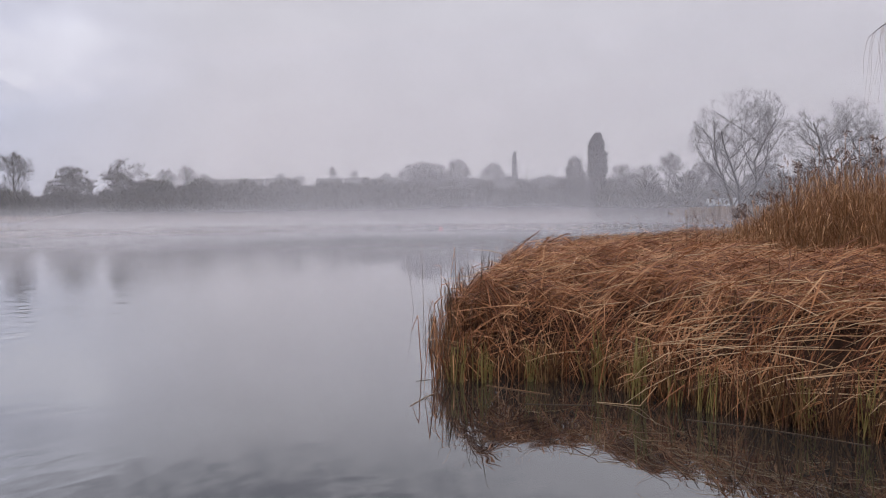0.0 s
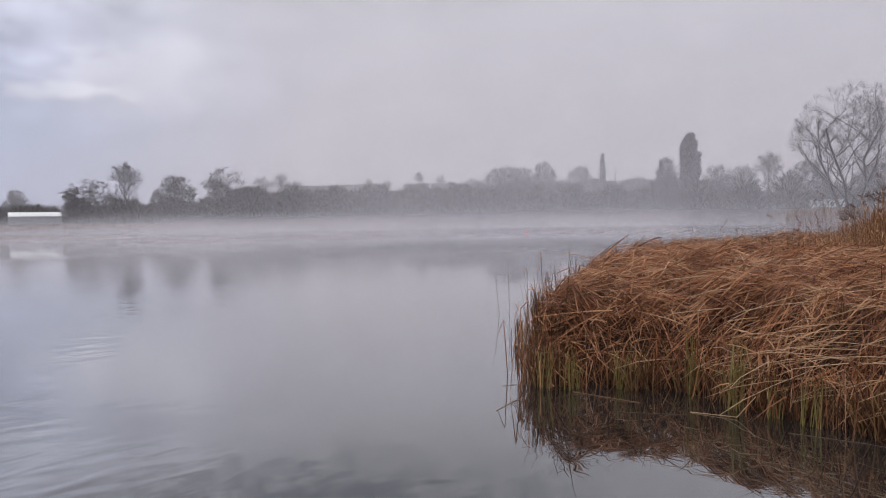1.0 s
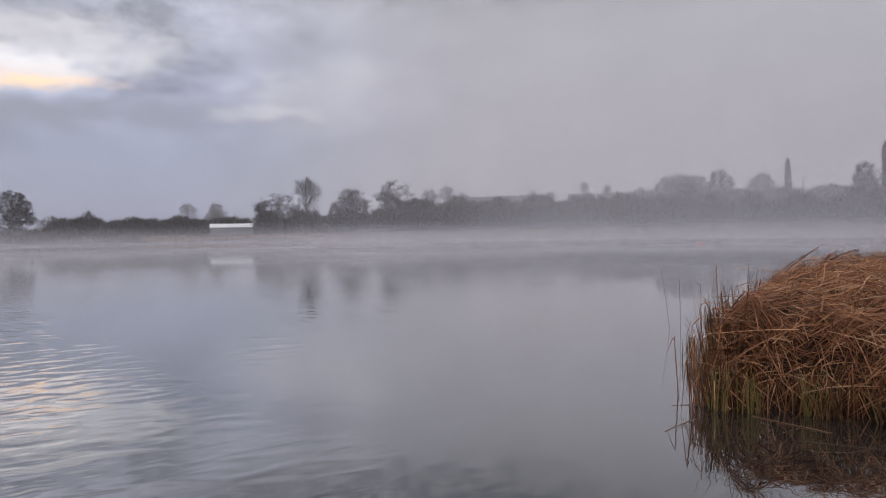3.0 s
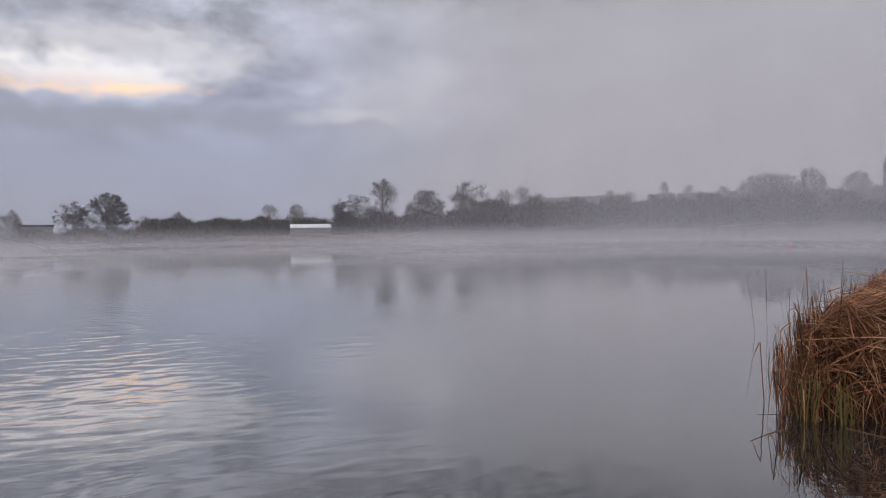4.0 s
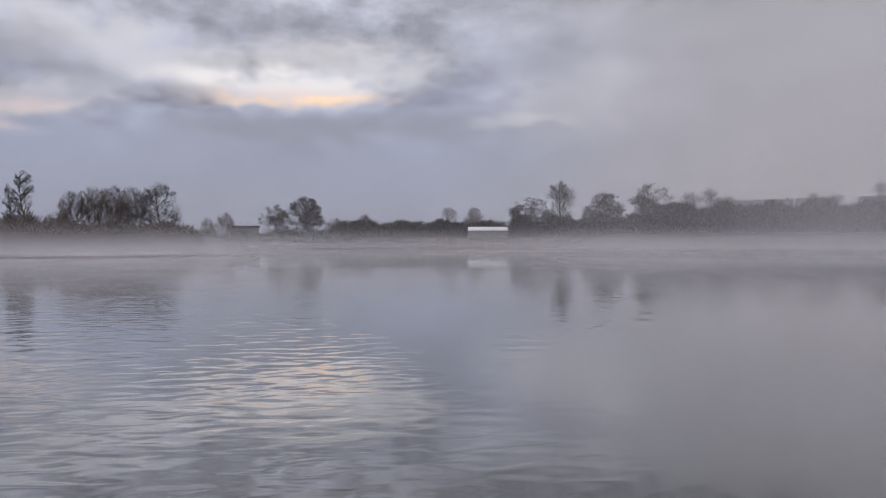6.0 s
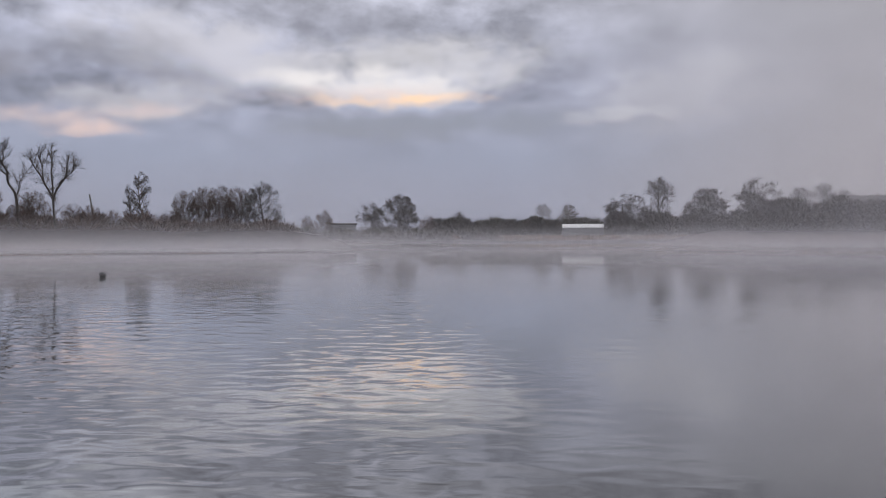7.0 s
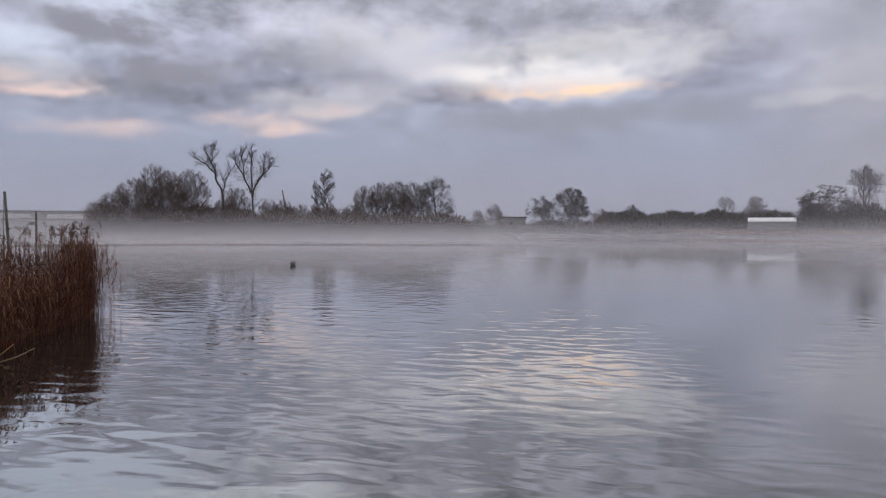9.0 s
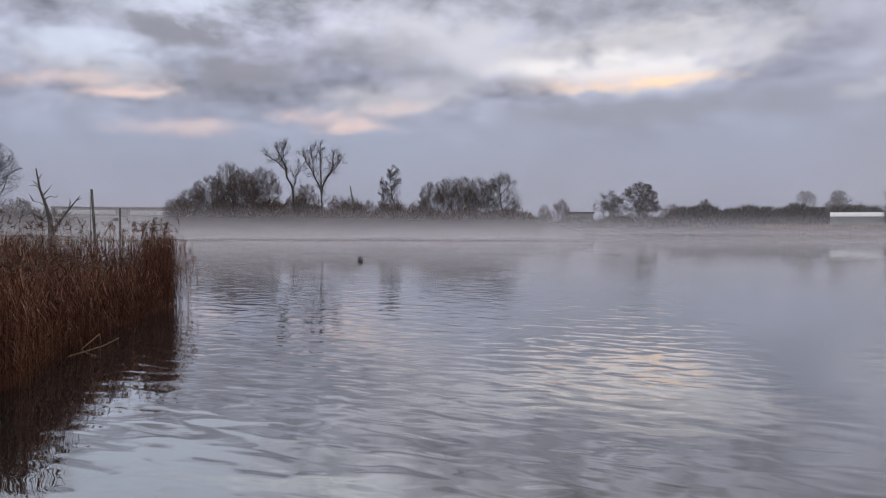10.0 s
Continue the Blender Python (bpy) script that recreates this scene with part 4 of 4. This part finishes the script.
def edge_distance(p, line):
    line = np.asarray(line, float)
    best = np.full(len(p), 1e9)
    for q, r in zip(line[:-1], line[1:]):
        e = r - q
        t = np.clip(((p - q) @ e) / (e @ e), 0, 1)
        best = np.minimum(best, np.hypot(*(p - q - t[:, None] * e).T))
    return best


LEFT_EDGE = [(10.0, 29.0), (4.2, 23.0), (1.6, 17.5), (0.62, 13.5), (0.08, 11.4), (0.04, 10.32)]


def mat_top(p):
    """Height of the flattened reeds over the water: a bank that slopes up from the edge."""
    f, l = edge_distance(p, FRONT), edge_distance(p, LEFT_EDGE)
    h = 0.25 + 0.92 * sstep(f, -0.15, 0.9) + 0.42 * (1 - np.exp(-np.maximum(f - 0.4, 0) / 1.5))
    h = h * (0.58 + 0.42 * sstep(l, -0.15, 0.65))
    lumps = 0.11 * np.sin(p[:, 0] * 2.1 + 1) * np.cos(p[:, 1] * 1.7) + 0.09 * np.sin(p[:, 0] * 5.1 + p[:, 1] * 3.3) + 0.06 * np.sin(p[:, 0] * 8.3 - p[:, 1] * 7.1)
    return h + lumps * sstep(f, 0.0, 0.6)


def slope_of(p):
    e = 0.08
    dx = (mat_top(p + [e, 0]) - mat_top(p - [e, 0])) / (2 * e)
    dy = (mat_top(p + [0, e]) - mat_top(p - [0, e])) / (2 * e)
    return np.column_stack([dx, dy])


def flattened_reeds():
    rng = np.random.default_rng(40)
    # straight leaves and broken stalks lying over the bank in loose sheaves, each sheaf blown its own way
    s = Strands()
    n = 4200
    seed_at = scatter(rng, BED, n)
    seed_at = seed_at[rng.random(n) < np.clip(1.3 - edge_distance(seed_at, FRONT) / 13, 0.3, 1)]
    swirl = 0.9 * np.sin(seed_at[:, 0] * 0.75 + seed_at[:, 1] * 0.45) + 0.6 * np.sin(seed_at[:, 0] * 1.7 - seed_at[:, 1] * 1.2)
    sheaf_ang = math.pi * 0.96 + swirl * 0.6 + rng.normal(0, 0.6, len(seed_at))
    sheaf_drop = np.abs(rng.normal(0, 0.13, len(seed_at)))
    pick = rng.integers(0, len(seed_at), 58000)
    p2 = seed_at[pick] + rng.normal(0, 0.16, (len(pick), 2))
    ok = in_loop(p2, BED) & (edge_distance(p2, FRONT) > rng.uniform(0.1, 0.45, len(p2)))
    p2, pick = p2[ok], pick[ok]
    n = len(p2)
    top = mat_top(p2)
    sl = slope_of(p2)
    ang = sheaf_ang[pick] + rng.normal(0, 0.42, n)
    ln = rng.uniform(0.3, 0.8, n) * rng.choice([1.0, 1.8], n, p=[0.75, 0.25])
    d = np.column_stack([np.cos(ang), np.sin(ang)])
    dz = (d * sl).sum(1) * 0.75 + rng.normal(0.02, 0.17, n)
    d = unit(np.column_stack([d, dz]))
    mid = np.column_stack([p2, top - sheaf_drop[pick] - np.abs(rng.normal(0, 0.07, n)) + 0.08])
    a, b = mid - d * (ln * 0.5)[:, None], mid + d * (ln * 0.5)[:, None]
    mid = mid + np.column_stack([rng.normal(0, 0.015, (n, 2)), rng.uniform(0.0, 0.06, n) * ln])
    bent = rng.random(n) < 0.25
    b = b + np.where(bent[:, None], np.column_stack([rng.normal(0, 0.15, n), rng.normal(0, 0.15, n), -rng.uniform(0.0, 0.35, n)]), 0.0)
    a[:, 2], b[:, 2] = np.maximum(a[:, 2], -0.05), np.maximum(b[:, 2], -0.05)
    side = unit(np.cross(d, np.column_stack([rng.normal(0, 0.6, n), rng.normal(-0.3, 0.6, n), np.ones(n)])))
    wd = rng.uniform(0.0025, 0.0075, (n, 1)) * rng.choice([0.9, 1.8], (n, 1), p=[0.72, 0.28])
    s.ribbons(np.stack([a, (a + mid) / 2 + [0, 0, 0.008], mid, b], 1), wd * np.array([[0.7, 1, 1, 0.2]]), side)
    tagged(new("flattened_reeds", s.mesh("flattened_reeds", STRAW)), "flattened russet and straw reeds lying over the water's edge", "reeds", kind="stuff")

    # long pale canes thrown flat over the edge of the bed
    s = Strands()
    p = np.concatenate([along(rng, FRONT[4:], 170, 0.45) + [0.25, 0.35], scatter(rng, BED, 420)])
    n = len(p)
    ang = rng.normal(math.pi, 0.55, n)
    ln = rng.uniform(0.7, 1.7, n)
    d = unit(np.column_stack([np.cos(ang), np.sin(ang), rng.normal(-0.05, 0.13, n)]))
    mid = np.column_stack([p, mat_top(p) + rng.uniform(0.02, 0.14, n)])
    a, b = mid - d * (ln * 0.5)[:, None], mid + d * (ln * 0.5)[:, None]
    b[:, 2] -= 0.08 * ln
    s.tubes(np.stack([a, mid, (mid + b) / 2 + [0, 0, 0.03], b], 1), rng.uniform(0.003, 0.007, (n, 1)) * np.array([[1.0, 0.95, 0.85, 0.4]]), 4)
    tagged(new("pale_canes", s.mesh("pale_canes", PALE_CANE)), "long pale straw canes thrown flat across the reed bed", "reeds", kind="stuff")

    # standing lower stalks in clumps along the front
    s = Strands()
    centre = along(rng, FRONT, 120, 0.12)
    p = np.concatenate([centre[rng.integers(0, len(centre), 1300)] + rng.normal(0, 0.06, (1300, 2)), along(rng, LEFT_EDGE[-4:], 800, 0.1) + [0.1, 0.0], scatter(rng, BED, 3000)])
    n = len(p)
    top = (mat_top(p) + 0.12) * rng.uniform(0.5, 1.1, n)
    lean = rng.normal(0, 0.13, (n, 2))
    a = np.column_stack([p, np.full(n, -0.12)])
    m1 = np.column_stack([p + lean * 0.45, top * 0.45])
    m2 = np.column_stack([p + lean * 0.85, top * 0.85])
    b = np.column_stack([p + lean * 1.1, top])
    s.tubes(np.stack([a, m1, m2, b], 1), rng.uniform(0.004, 0.0105, (n, 1)) * np.array([[1.0, 0.95, 0.85, 0.55]]), 3)
    tagged(new("reed_stalks", s.mesh("reed_stalks", STALK)), "upright brown reed stalks standing in the shallow water", "reeds", kind="stuff")

    # snapped stalks that lean across the front
    s = Strands()
    p = np.concatenate([along(rng, FRONT, 620, 0.18) + [0.05, 0.1], along(rng, LEFT_EDGE[-3:], 240, 0.12)])
    n = len(p)
    top = (mat_top(p) + 0.15) * rng.uniform(0.5, 1.25, n)
    ang = rng.uniform(0, 2 * math.pi, n)
    out = np.column_stack([np.cos(ang), np.sin(ang) * 0.6]) * rng.uniform(0.15, 0.75, n)[:, None]
    out[:, 0] = np.where(p[:, 0] < 0.5, np.maximum(out[:, 0], -0.16), out[:, 0])
    a = np.column_stack([p, np.full(n, -0.05)])
    k = np.column_stack([p + out * rng.uniform(0.1, 0.6, n)[:, None], top])
    b = np.column_stack([p + out, np.maximum(0.0, top - rng.uniform(-0.2, 0.8, n))])
    side = unit(np.cross(b - k, np.column_stack([rng.normal(0, 1, n), rng.normal(0, 1, n), rng.normal(0, 0.4, n)])))
    s.ribbons(np.stack([a, (a + k) / 2, k, (k + b) / 2 + [0, 0, 0.02], b], 1), rng.uniform(0.004, 0.0105, (n, 1)) * np.array([[1, 1, 0.9, 0.7, 0.2]]), side)
    tagged(new("snapped_reeds", s.mesh("snapped_reeds", STRAW)), "snapped pale reeds leaning over the water", "reeds", kind="stuff")

    # thin upright ends along the far edge of the bed
    s = Strands()
    p = np.concatenate([along(rng, LEFT_EDGE, 520, 0.15) + [0.2, 0.05], along(rng, [(1.6, 17.5), (7.0, 19.5), (12.0, 20.0)], 330, 0.9), scatter(rng, BED, 300)])
    n = len(p)
    top = mat_top(p)
    a = np.column_stack([p, np.full(n, -0.06)])
    tilt = rng.normal(0, 0.16, (n, 2)) + np.array([0.05, 0.0])
    h = top + rng.uniform(0.05, 0.3, n) * rng.choice([1.0, 1.8], n, p=[0.7, 0.3])
    m1 = np.column_stack([p + tilt * 0.45, h * 0.5])
    b = np.column_stack([p + tilt * 1.1, h])
    hook = (rng.random(n) < 0.3)[:, None]
    e = b + np.where(hook, np.column_stack([tilt * 1.5, rng.normal(-0.1, 0.12, n)]), np.column_stack([tilt * 0.3, np.full(n, 0.08)]))
    s.tubes(np.stack([a, m1, b, e], 1), rng.uniform(0.003, 0.007, (n, 1)) * np.array([[1.0, 0.9, 0.6, 0.25]]), 3)
    tagged(new("reed_tips", s.mesh("reed_tips", DEAD)), "thin dark reed tips standing above the flattened bed", "reeds", kind="stuff")


flattened_reeds()


def dark_bed_core():
    """Dark filler added inside the bed, blocking light and standing in for its shade."""
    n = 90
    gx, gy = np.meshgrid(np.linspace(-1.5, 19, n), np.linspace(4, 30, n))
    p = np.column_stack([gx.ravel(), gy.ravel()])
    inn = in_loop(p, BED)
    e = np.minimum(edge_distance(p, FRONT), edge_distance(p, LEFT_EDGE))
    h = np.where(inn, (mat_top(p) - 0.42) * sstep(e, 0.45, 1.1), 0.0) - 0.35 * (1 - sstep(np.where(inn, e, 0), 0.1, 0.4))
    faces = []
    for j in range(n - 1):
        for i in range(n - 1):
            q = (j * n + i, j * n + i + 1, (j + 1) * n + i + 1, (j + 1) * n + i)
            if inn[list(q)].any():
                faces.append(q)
    tagged(new("dark_bed_core", mesh_of("dark_bed_core", np.column_stack([p, h]), faces, BED_SHADE, True)), "dark filler mound added inside the reed bed for shade", "reeds", kind="stuff")


dark_bed_core()


def plumes(s, tips, way, rng, size=0.2, per=9):
    """Feathery nodding seed heads at the tips of reeds."""
    n = len(tips)
    for _ in range(per):
        t = rng.random(n)[:, None]
        p = tips + way * size * (t - 0.3) + np.column_stack([np.zeros(n), np.zeros(n), -0.25 * size * t[:, 0] ** 2])
        d = unit(way + rng.normal(0, 0.45, (n, 3)) + [0, 0, -0.35])
        e = p + d * size * rng.uniform(0.3, 0.65, (n, 1))
        side = unit(np.cross(d, rng.normal(0, 1, (n, 3))))
        s.ribbons(np.stack([p, (p + e) / 2, e], 1), size * rng.uniform(0.025, 0.055, (n, 1)) * np.array([[0.5, 1.0, 0.2]]), side)


def tall_reeds(loop, extra, count, top_of, leaf_mat, seed, label, head_share=0.35, lean=(0.0, 0.0), head_size=0.2, head_mat=None):
    """Standing reeds: thin canes, hanging leaves, and seed heads on some."""
    rng = np.random.default_rng(seed)
    p = scatter(rng, loop, count)
    if extra is not None:
        p = np.concatenate([p, extra(rng)])
    n = len(p)
    g = np.maximum(ground_height(p), -0.15)
    proud = rng.random(n) < head_share
    top = top_of(p) * np.where(proud, rng.uniform(0.93, 1.1, n), 0.96 - 0.3 * rng.random(n) ** 1.3)
    tl = rng.normal(0, 0.13, (n, 2)) + np.array(lean)
    a = np.column_stack([p, g])
    m1 = np.column_stack([p + tl * 0.35, g + (top - g) * 0.5])
    b = np.column_stack([p + tl, top])
    canes = Strands()
    canes.tubes(np.stack([a, m1, (m1 + b) / 2 + np.column_stack([tl * 0.03, np.zeros(n)]), b], 1), rng.uniform(0.003, 0.0055, (n, 1)) * np.array([[1.0, 0.9, 0.8, 0.5]]), 3)
    tagged(new("tall_reeds", canes.mesh("tall_reeds", leaf_mat)), label, "reeds", kind="stuff")
    leaves = Strands()
    for _ in range(5):
        t = rng.uniform(0.12, 0.93, n)[:, None]
        q = a + (b - a) * t
        ang = rng.uniform(0, 2 * math.pi, n)
        ln = rng.uniform(0.22, 0.55, n)[:, None]
        d = np.column_stack([np.cos(ang), np.sin(ang), rng.uniform(0.8, 3.2, n)])
        e1 = q + unit(d) * ln * 0.55
        e2 = e1 + unit(d * [1, 1, 0] + np.column_stack([0 * ang, 0 * ang, rng.uniform(-2.6, 0.6, n)])) * ln * 0.5
        side = unit(np.cross(d, np.array([[0, 0, 1.0]])) + rng.normal(0, 0.3, (n, 3)))
        leaves.ribbons(np.stack([q, e1, e2], 1), rng.uniform(0.004, 0.010, (n, 1)) * np.array([[0.7, 1.0, 0.15]]), side)
    tagged(new("reed_leaves", leaves.mesh("reed_leaves", leaf_mat)), label.replace("reeds", "reed leaves"), "reeds", kind="stuff")
    heads = Strands()
    m = int(proud.sum())
    way = unit(np.column_stack([tl[proud] * 1.5 + rng.normal(0, 0.35, (m, 2)), np.full(m, 0.7)]))
    plumes(heads, b[proud], way, rng, head_size)
    tagged(new("reed_heads", heads.mesh("reed_heads", head_mat or PLUME)), "dark feathery seed heads on the reeds", "reeds", kind="stuff")


# tall ochre reeds behind the flattened bed
RIGHT_TALL = [(7.2, 17.2), (8.2, 15.0), (9.2, 13.4), (10.2, 12.0), (13.5, 11.0), (17.0, 17.0), (16.5, 25.0), (10.5, 24.0)]
tall_reeds(RIGHT_TALL, lambda rng: along(rng, [(7.0, 17.6), (8.1, 15.0), (9.1, 13.2), (10.2, 11.8)], 1100, 0.8), 5000, lambda p: 2.15 + 1.45 * sstep(np.degrees(np.arctan2(p[:, 0], p[:, 1])), 21.8, 30.0), OCHRE, 50,
           "tall ochre reeds standing behind the flattened bed", 0.09, (-0.22, 0.0), 0.2, PLUME)

LEFT_FRONT = [(-10.2, -3.2), (-12.0, -2.3), (-14.3, -2.2), (-16.9, -1.7), (-19.5, -0.75), (-22.3, 0.1)]
LEFT_BED = LEFT_FRONT + [(-23.6, -1.0), (-25.0, -5.0), (-24.0, -9.5), (-12.0, -9.0), (-9.0, -6.0)]
tall_reeds(LEFT_BED, lambda rng: np.concatenate([along(rng, LEFT_FRONT, 1700, 0.12), along(rng, [(-22.3, 0.1), (-23.6, -1.0)], 260, 0.15), along(rng, [(-22.4, 0.2), (-23.2, 0.7)], 26, 0.16)]), 5200,
           lambda p: 2.76 - 0.04 * (np.hypot(p[:, 0], p[:, 1]) - 12) - 1.0 * (1 - sstep(edge_distance(p, LEFT_FRONT[:5]), 0.0, 1.7)), RUSSET, 60,
           "tall russet reeds standing in the shallow water", 0.09, (0.03, 0.0), 0.23)


def lone_reeds():
    """A few tall reeds with nodding heads that stand apart at the back of the bed."""
    rng = np.random.default_rng(71)
    n = 30
    az, d = rng.uniform(-26, -13.5, n), rng.uniform(17, 22, n)
    p = np.column_stack([-d * np.sin(np.radians(az)), d * np.cos(np.radians(az))])
    top = 2.15 + np.clip((-az - 13) / 12, 0, 1) * 0.75 + rng.normal(0, 0.16, n)
    tl = rng.normal(-0.12, 0.18, (n, 2))
    a = np.column_stack([p, np.full(n, 0.2)])
    b = np.column_stack([p + tl, top])
    s = Strands()
    s.tubes(np.stack([a, np.column_stack([p + tl * 0.35, 0.2 + top * 0.5]), b], 1), np.tile([0.005, 0.0045, 0.003], (n, 1)), 3)
    plumes(s, b, unit(np.column_stack([tl * 2, np.full(n, 0.6)])), rng, 0.2, 5)
    tagged(new("lone_reeds", s.mesh("lone_reeds", DEAD)), "scattered tall reeds with nodding seed heads", "reeds", kind="stuff")


lone_reeds()


def reed_tuft(x, y, tall, count, seed, mat, label, spread=0.07, snapped=0.25, name="reed_tuft"):
    """One clump: each blade rises from the water, and some are snapped over."""
    rng = np.random.default_rng(seed)
    root = new(name)
    root.matrix_basis = pose(x, y, -0.05)
    for k in range(count):
        base = np.array([*rng.normal(0, spread, 2), 0.0])
        ln = tall * rng.uniform(0.55, 1.08)
        tl = np.array([*rng.normal(0, 0.1, 2), 1.0])
        w0 = rng.uniform(0.006, 0.011)
        s = Strands()
        if rng.random() < snapped:
            kink = base + tl * ln * rng.uniform(0.55, 0.85)
            ang = rng.uniform(0, 2 * math.pi)
            end = kink + np.array([math.cos(ang), math.sin(ang), rng.uniform(-0.9, 0.3)]) * ln * rng.uniform(0.25, 0.5)
            pts = np.array([base, (base + kink) / 2, kink, (kink + end) / 2, end])
            s.tubes(pts[None], w0 * 0.8 * np.array([[1, 1, 0.9, 0.7, 0.2]]), 4)
        else:
            pts = np.array([base, base + tl * ln * 0.4, base + tl * ln * 0.75 + [0.01, 0.0, 0], base + tl * ln])
            s.tubes(pts[None], w0 * 0.8 * np.array([[1, 1, 0.7, 0.15]]), 4)
        part("blade", s.mesh("blade", mat), mat, root)
    return tagged(root, label, "reed clump", "reed clumps at the water's edge")


for k, (x, y, tall, count) in enumerate(((2.25, 9.92, 1.05, 16), (2.58, 9.15, 1.05, 22), (1.3, 10.15, 0.75, 12), (0.2, 10.22, 0.75, 14), (3.27, 8.5, 0.75, 10),
                                         (4.15, 7.85, 0.8, 12), (0.6, 10.15, 0.7, 14), (2.95, 8.8, 0.7, 9), (4.6, 7.45, 0.95, 10))):
    reed_tuft(x, y, tall, count, 80 + k, GREENISH, "upright yellow-green reed blades at the water's edge")
reed_tuft(-0.22, 13.6, 0.75, 16, 195, DEAD, "dark snapped reed stems standing apart in the water", 0.085, 0.45)
reed_tuft(0.0, 12.0, 0.75, 20, 96, DEAD, "dark snapped reed stems standing apart in the water", 0.1, 0.3)
reed_tuft(0.1, 10.7, 0.7, 26, 97, DEAD, "dark broken reed stems at the tip of the bed", 0.12, 0.12)


def floating_stem(pts, r, mat, label):
    """A fallen stalk lying on the water."""
    s = Strands()
    p = np.array(pts, float)
    s.tubes(p[None], np.full((1, len(p)), r), 5)
    root = new("fallen_reed")
    part("stalk", s.mesh("stalk", mat), mat, root)
    tagged(root, label, "fallen reed", "fallen reeds on the water")


floating_stem([(-0.42, 10.25, 0.003), (-0.2, 10.35, 0.005), (0.05, 10.25, 0.02)], 0.003, DEAD, "dark fallen reed lying on the water")
floating_stem([(1.05, 8.95, 0.004), (1.5, 8.9, 0.005), (1.95, 8.85, 0.004)], 0.004, DEAD, "pale straight reed lying on the water")
floating_stem([(2.0, 9.0, 0.004), (2.5, 8.75, 0.02), (2.75, 8.85, 0.25)], 0.006, PALE_CANE, "bent straw reed dipping into the water")
floating_stem([(0.6, 9.95, 0.004), (1.2, 9.55, 0.006), (1.45, 9.4, 0.004)], 0.007, STALK, "pale fallen reed at the edge of the bed")
floating_stem([(-0.45, 8.9, 0.003), (-0.25, 9.35, 0.004), (-0.1, 9.6, 0.003)], 0.004, STALK, "thin pale reed lying on still water")
floating_stem([(2.9, 8.2, 0.004), (3.6, 7.85, 0.006), (4.5, 7.2, 0.004)], 0.004, DEAD, "long pale reed lying along the bed's edge")
floating_stem([(-15.3, -1.6, 0.01), (-15.6, -1.3, 0.25), (-16.4, -1.35, 0.02)], 0.012, STALK, "bent pale stalk propped in the water")
floating_stem([(-14.6, -1.75, 0.004), (-15.6, -1.25, 0.005), (-16.6, -1.0, 0.004)], 0.008, STALK, "pale fallen stalk on dark water")


def weeping_willow(x, y, tall):
    """A bare willow on the bank, with long hanging twigs."""
    rng = np.random.default_rng(33)
    z0 = height_at(x, y) - 0.1
    body, hang = Strands(), Strands()
    k = np.linspace(0, 1, 8)[:, None]
    trunk = np.array([x, y, z0]) + k * np.array([-0.6, 0.3, tall * 0.72 - z0]) + rng.normal(0, 0.05, (8, 3))
    body.tubes(trunk[None], (0.32 * (1 - 0.6 * k[:, 0]))[None], 10)
    for i in range(14):
        a = i * 2.4
        st = trunk[3 + i % 5]
        reach = rng.uniform(2.6, 4.2)
        t = np.linspace(0, 1, 9)[:, None]
        end = np.array([math.cos(a) * reach, math.sin(a) * reach, 0])
        limb = st + t * end + np.array([0, 0, 1.0]) * (np.sin(t * math.pi * 0.72) * rng.uniform(1.4, 2.4))
        body.tubes(limb[None], (0.11 * (1 - 0.85 * t[:, 0]))[None], 6)
        m = 46
        u = rng.uniform(0.35, 1, m)
        i0 = np.minimum((u * 8).astype(int), 7)
        q = limb[i0] + (limb[i0 + 1] - limb[i0]) * ((u * 8) - i0)[:, None]
        ang = rng.uniform(0, 2 * math.pi, m)
        ln = rng.uniform(0.8, 2.4, m)
        o = np.column_stack([np.cos(ang), np.sin(ang), 0 * ang]) * 0.35
        p1 = q + o * 0.6 + np.column_stack([0 * ln, 0 * ln, 0.05 - 0.15 * ln])
        p2 = q + o + np.column_stack([0 * ln, 0 * ln, -0.55 * ln])
        p3 = q + o * 1.1 + np.column_stack([rng.normal(0, 0.1, m), rng.normal(0, 0.1, m), -ln])
        hang.tubes(np.stack([q, p1, p2, p3], 1), np.tile([0.005, 0.004, 0.003, 0.002], (m, 1)), 3)
    root = new("weeping_willow")
    part("trunk", body.mesh("trunk", BARK, True), BARK, root)
    part("hanging_twigs", hang.mesh("hanging_twigs", FAR_REED), FAR_REED, root, "long thin reddish hanging twigs")
    tagged(root, "bare weeping willow with reddish hanging twigs on the bank", "tree")


weeping_willow(15.6, 18.75, 8.1)
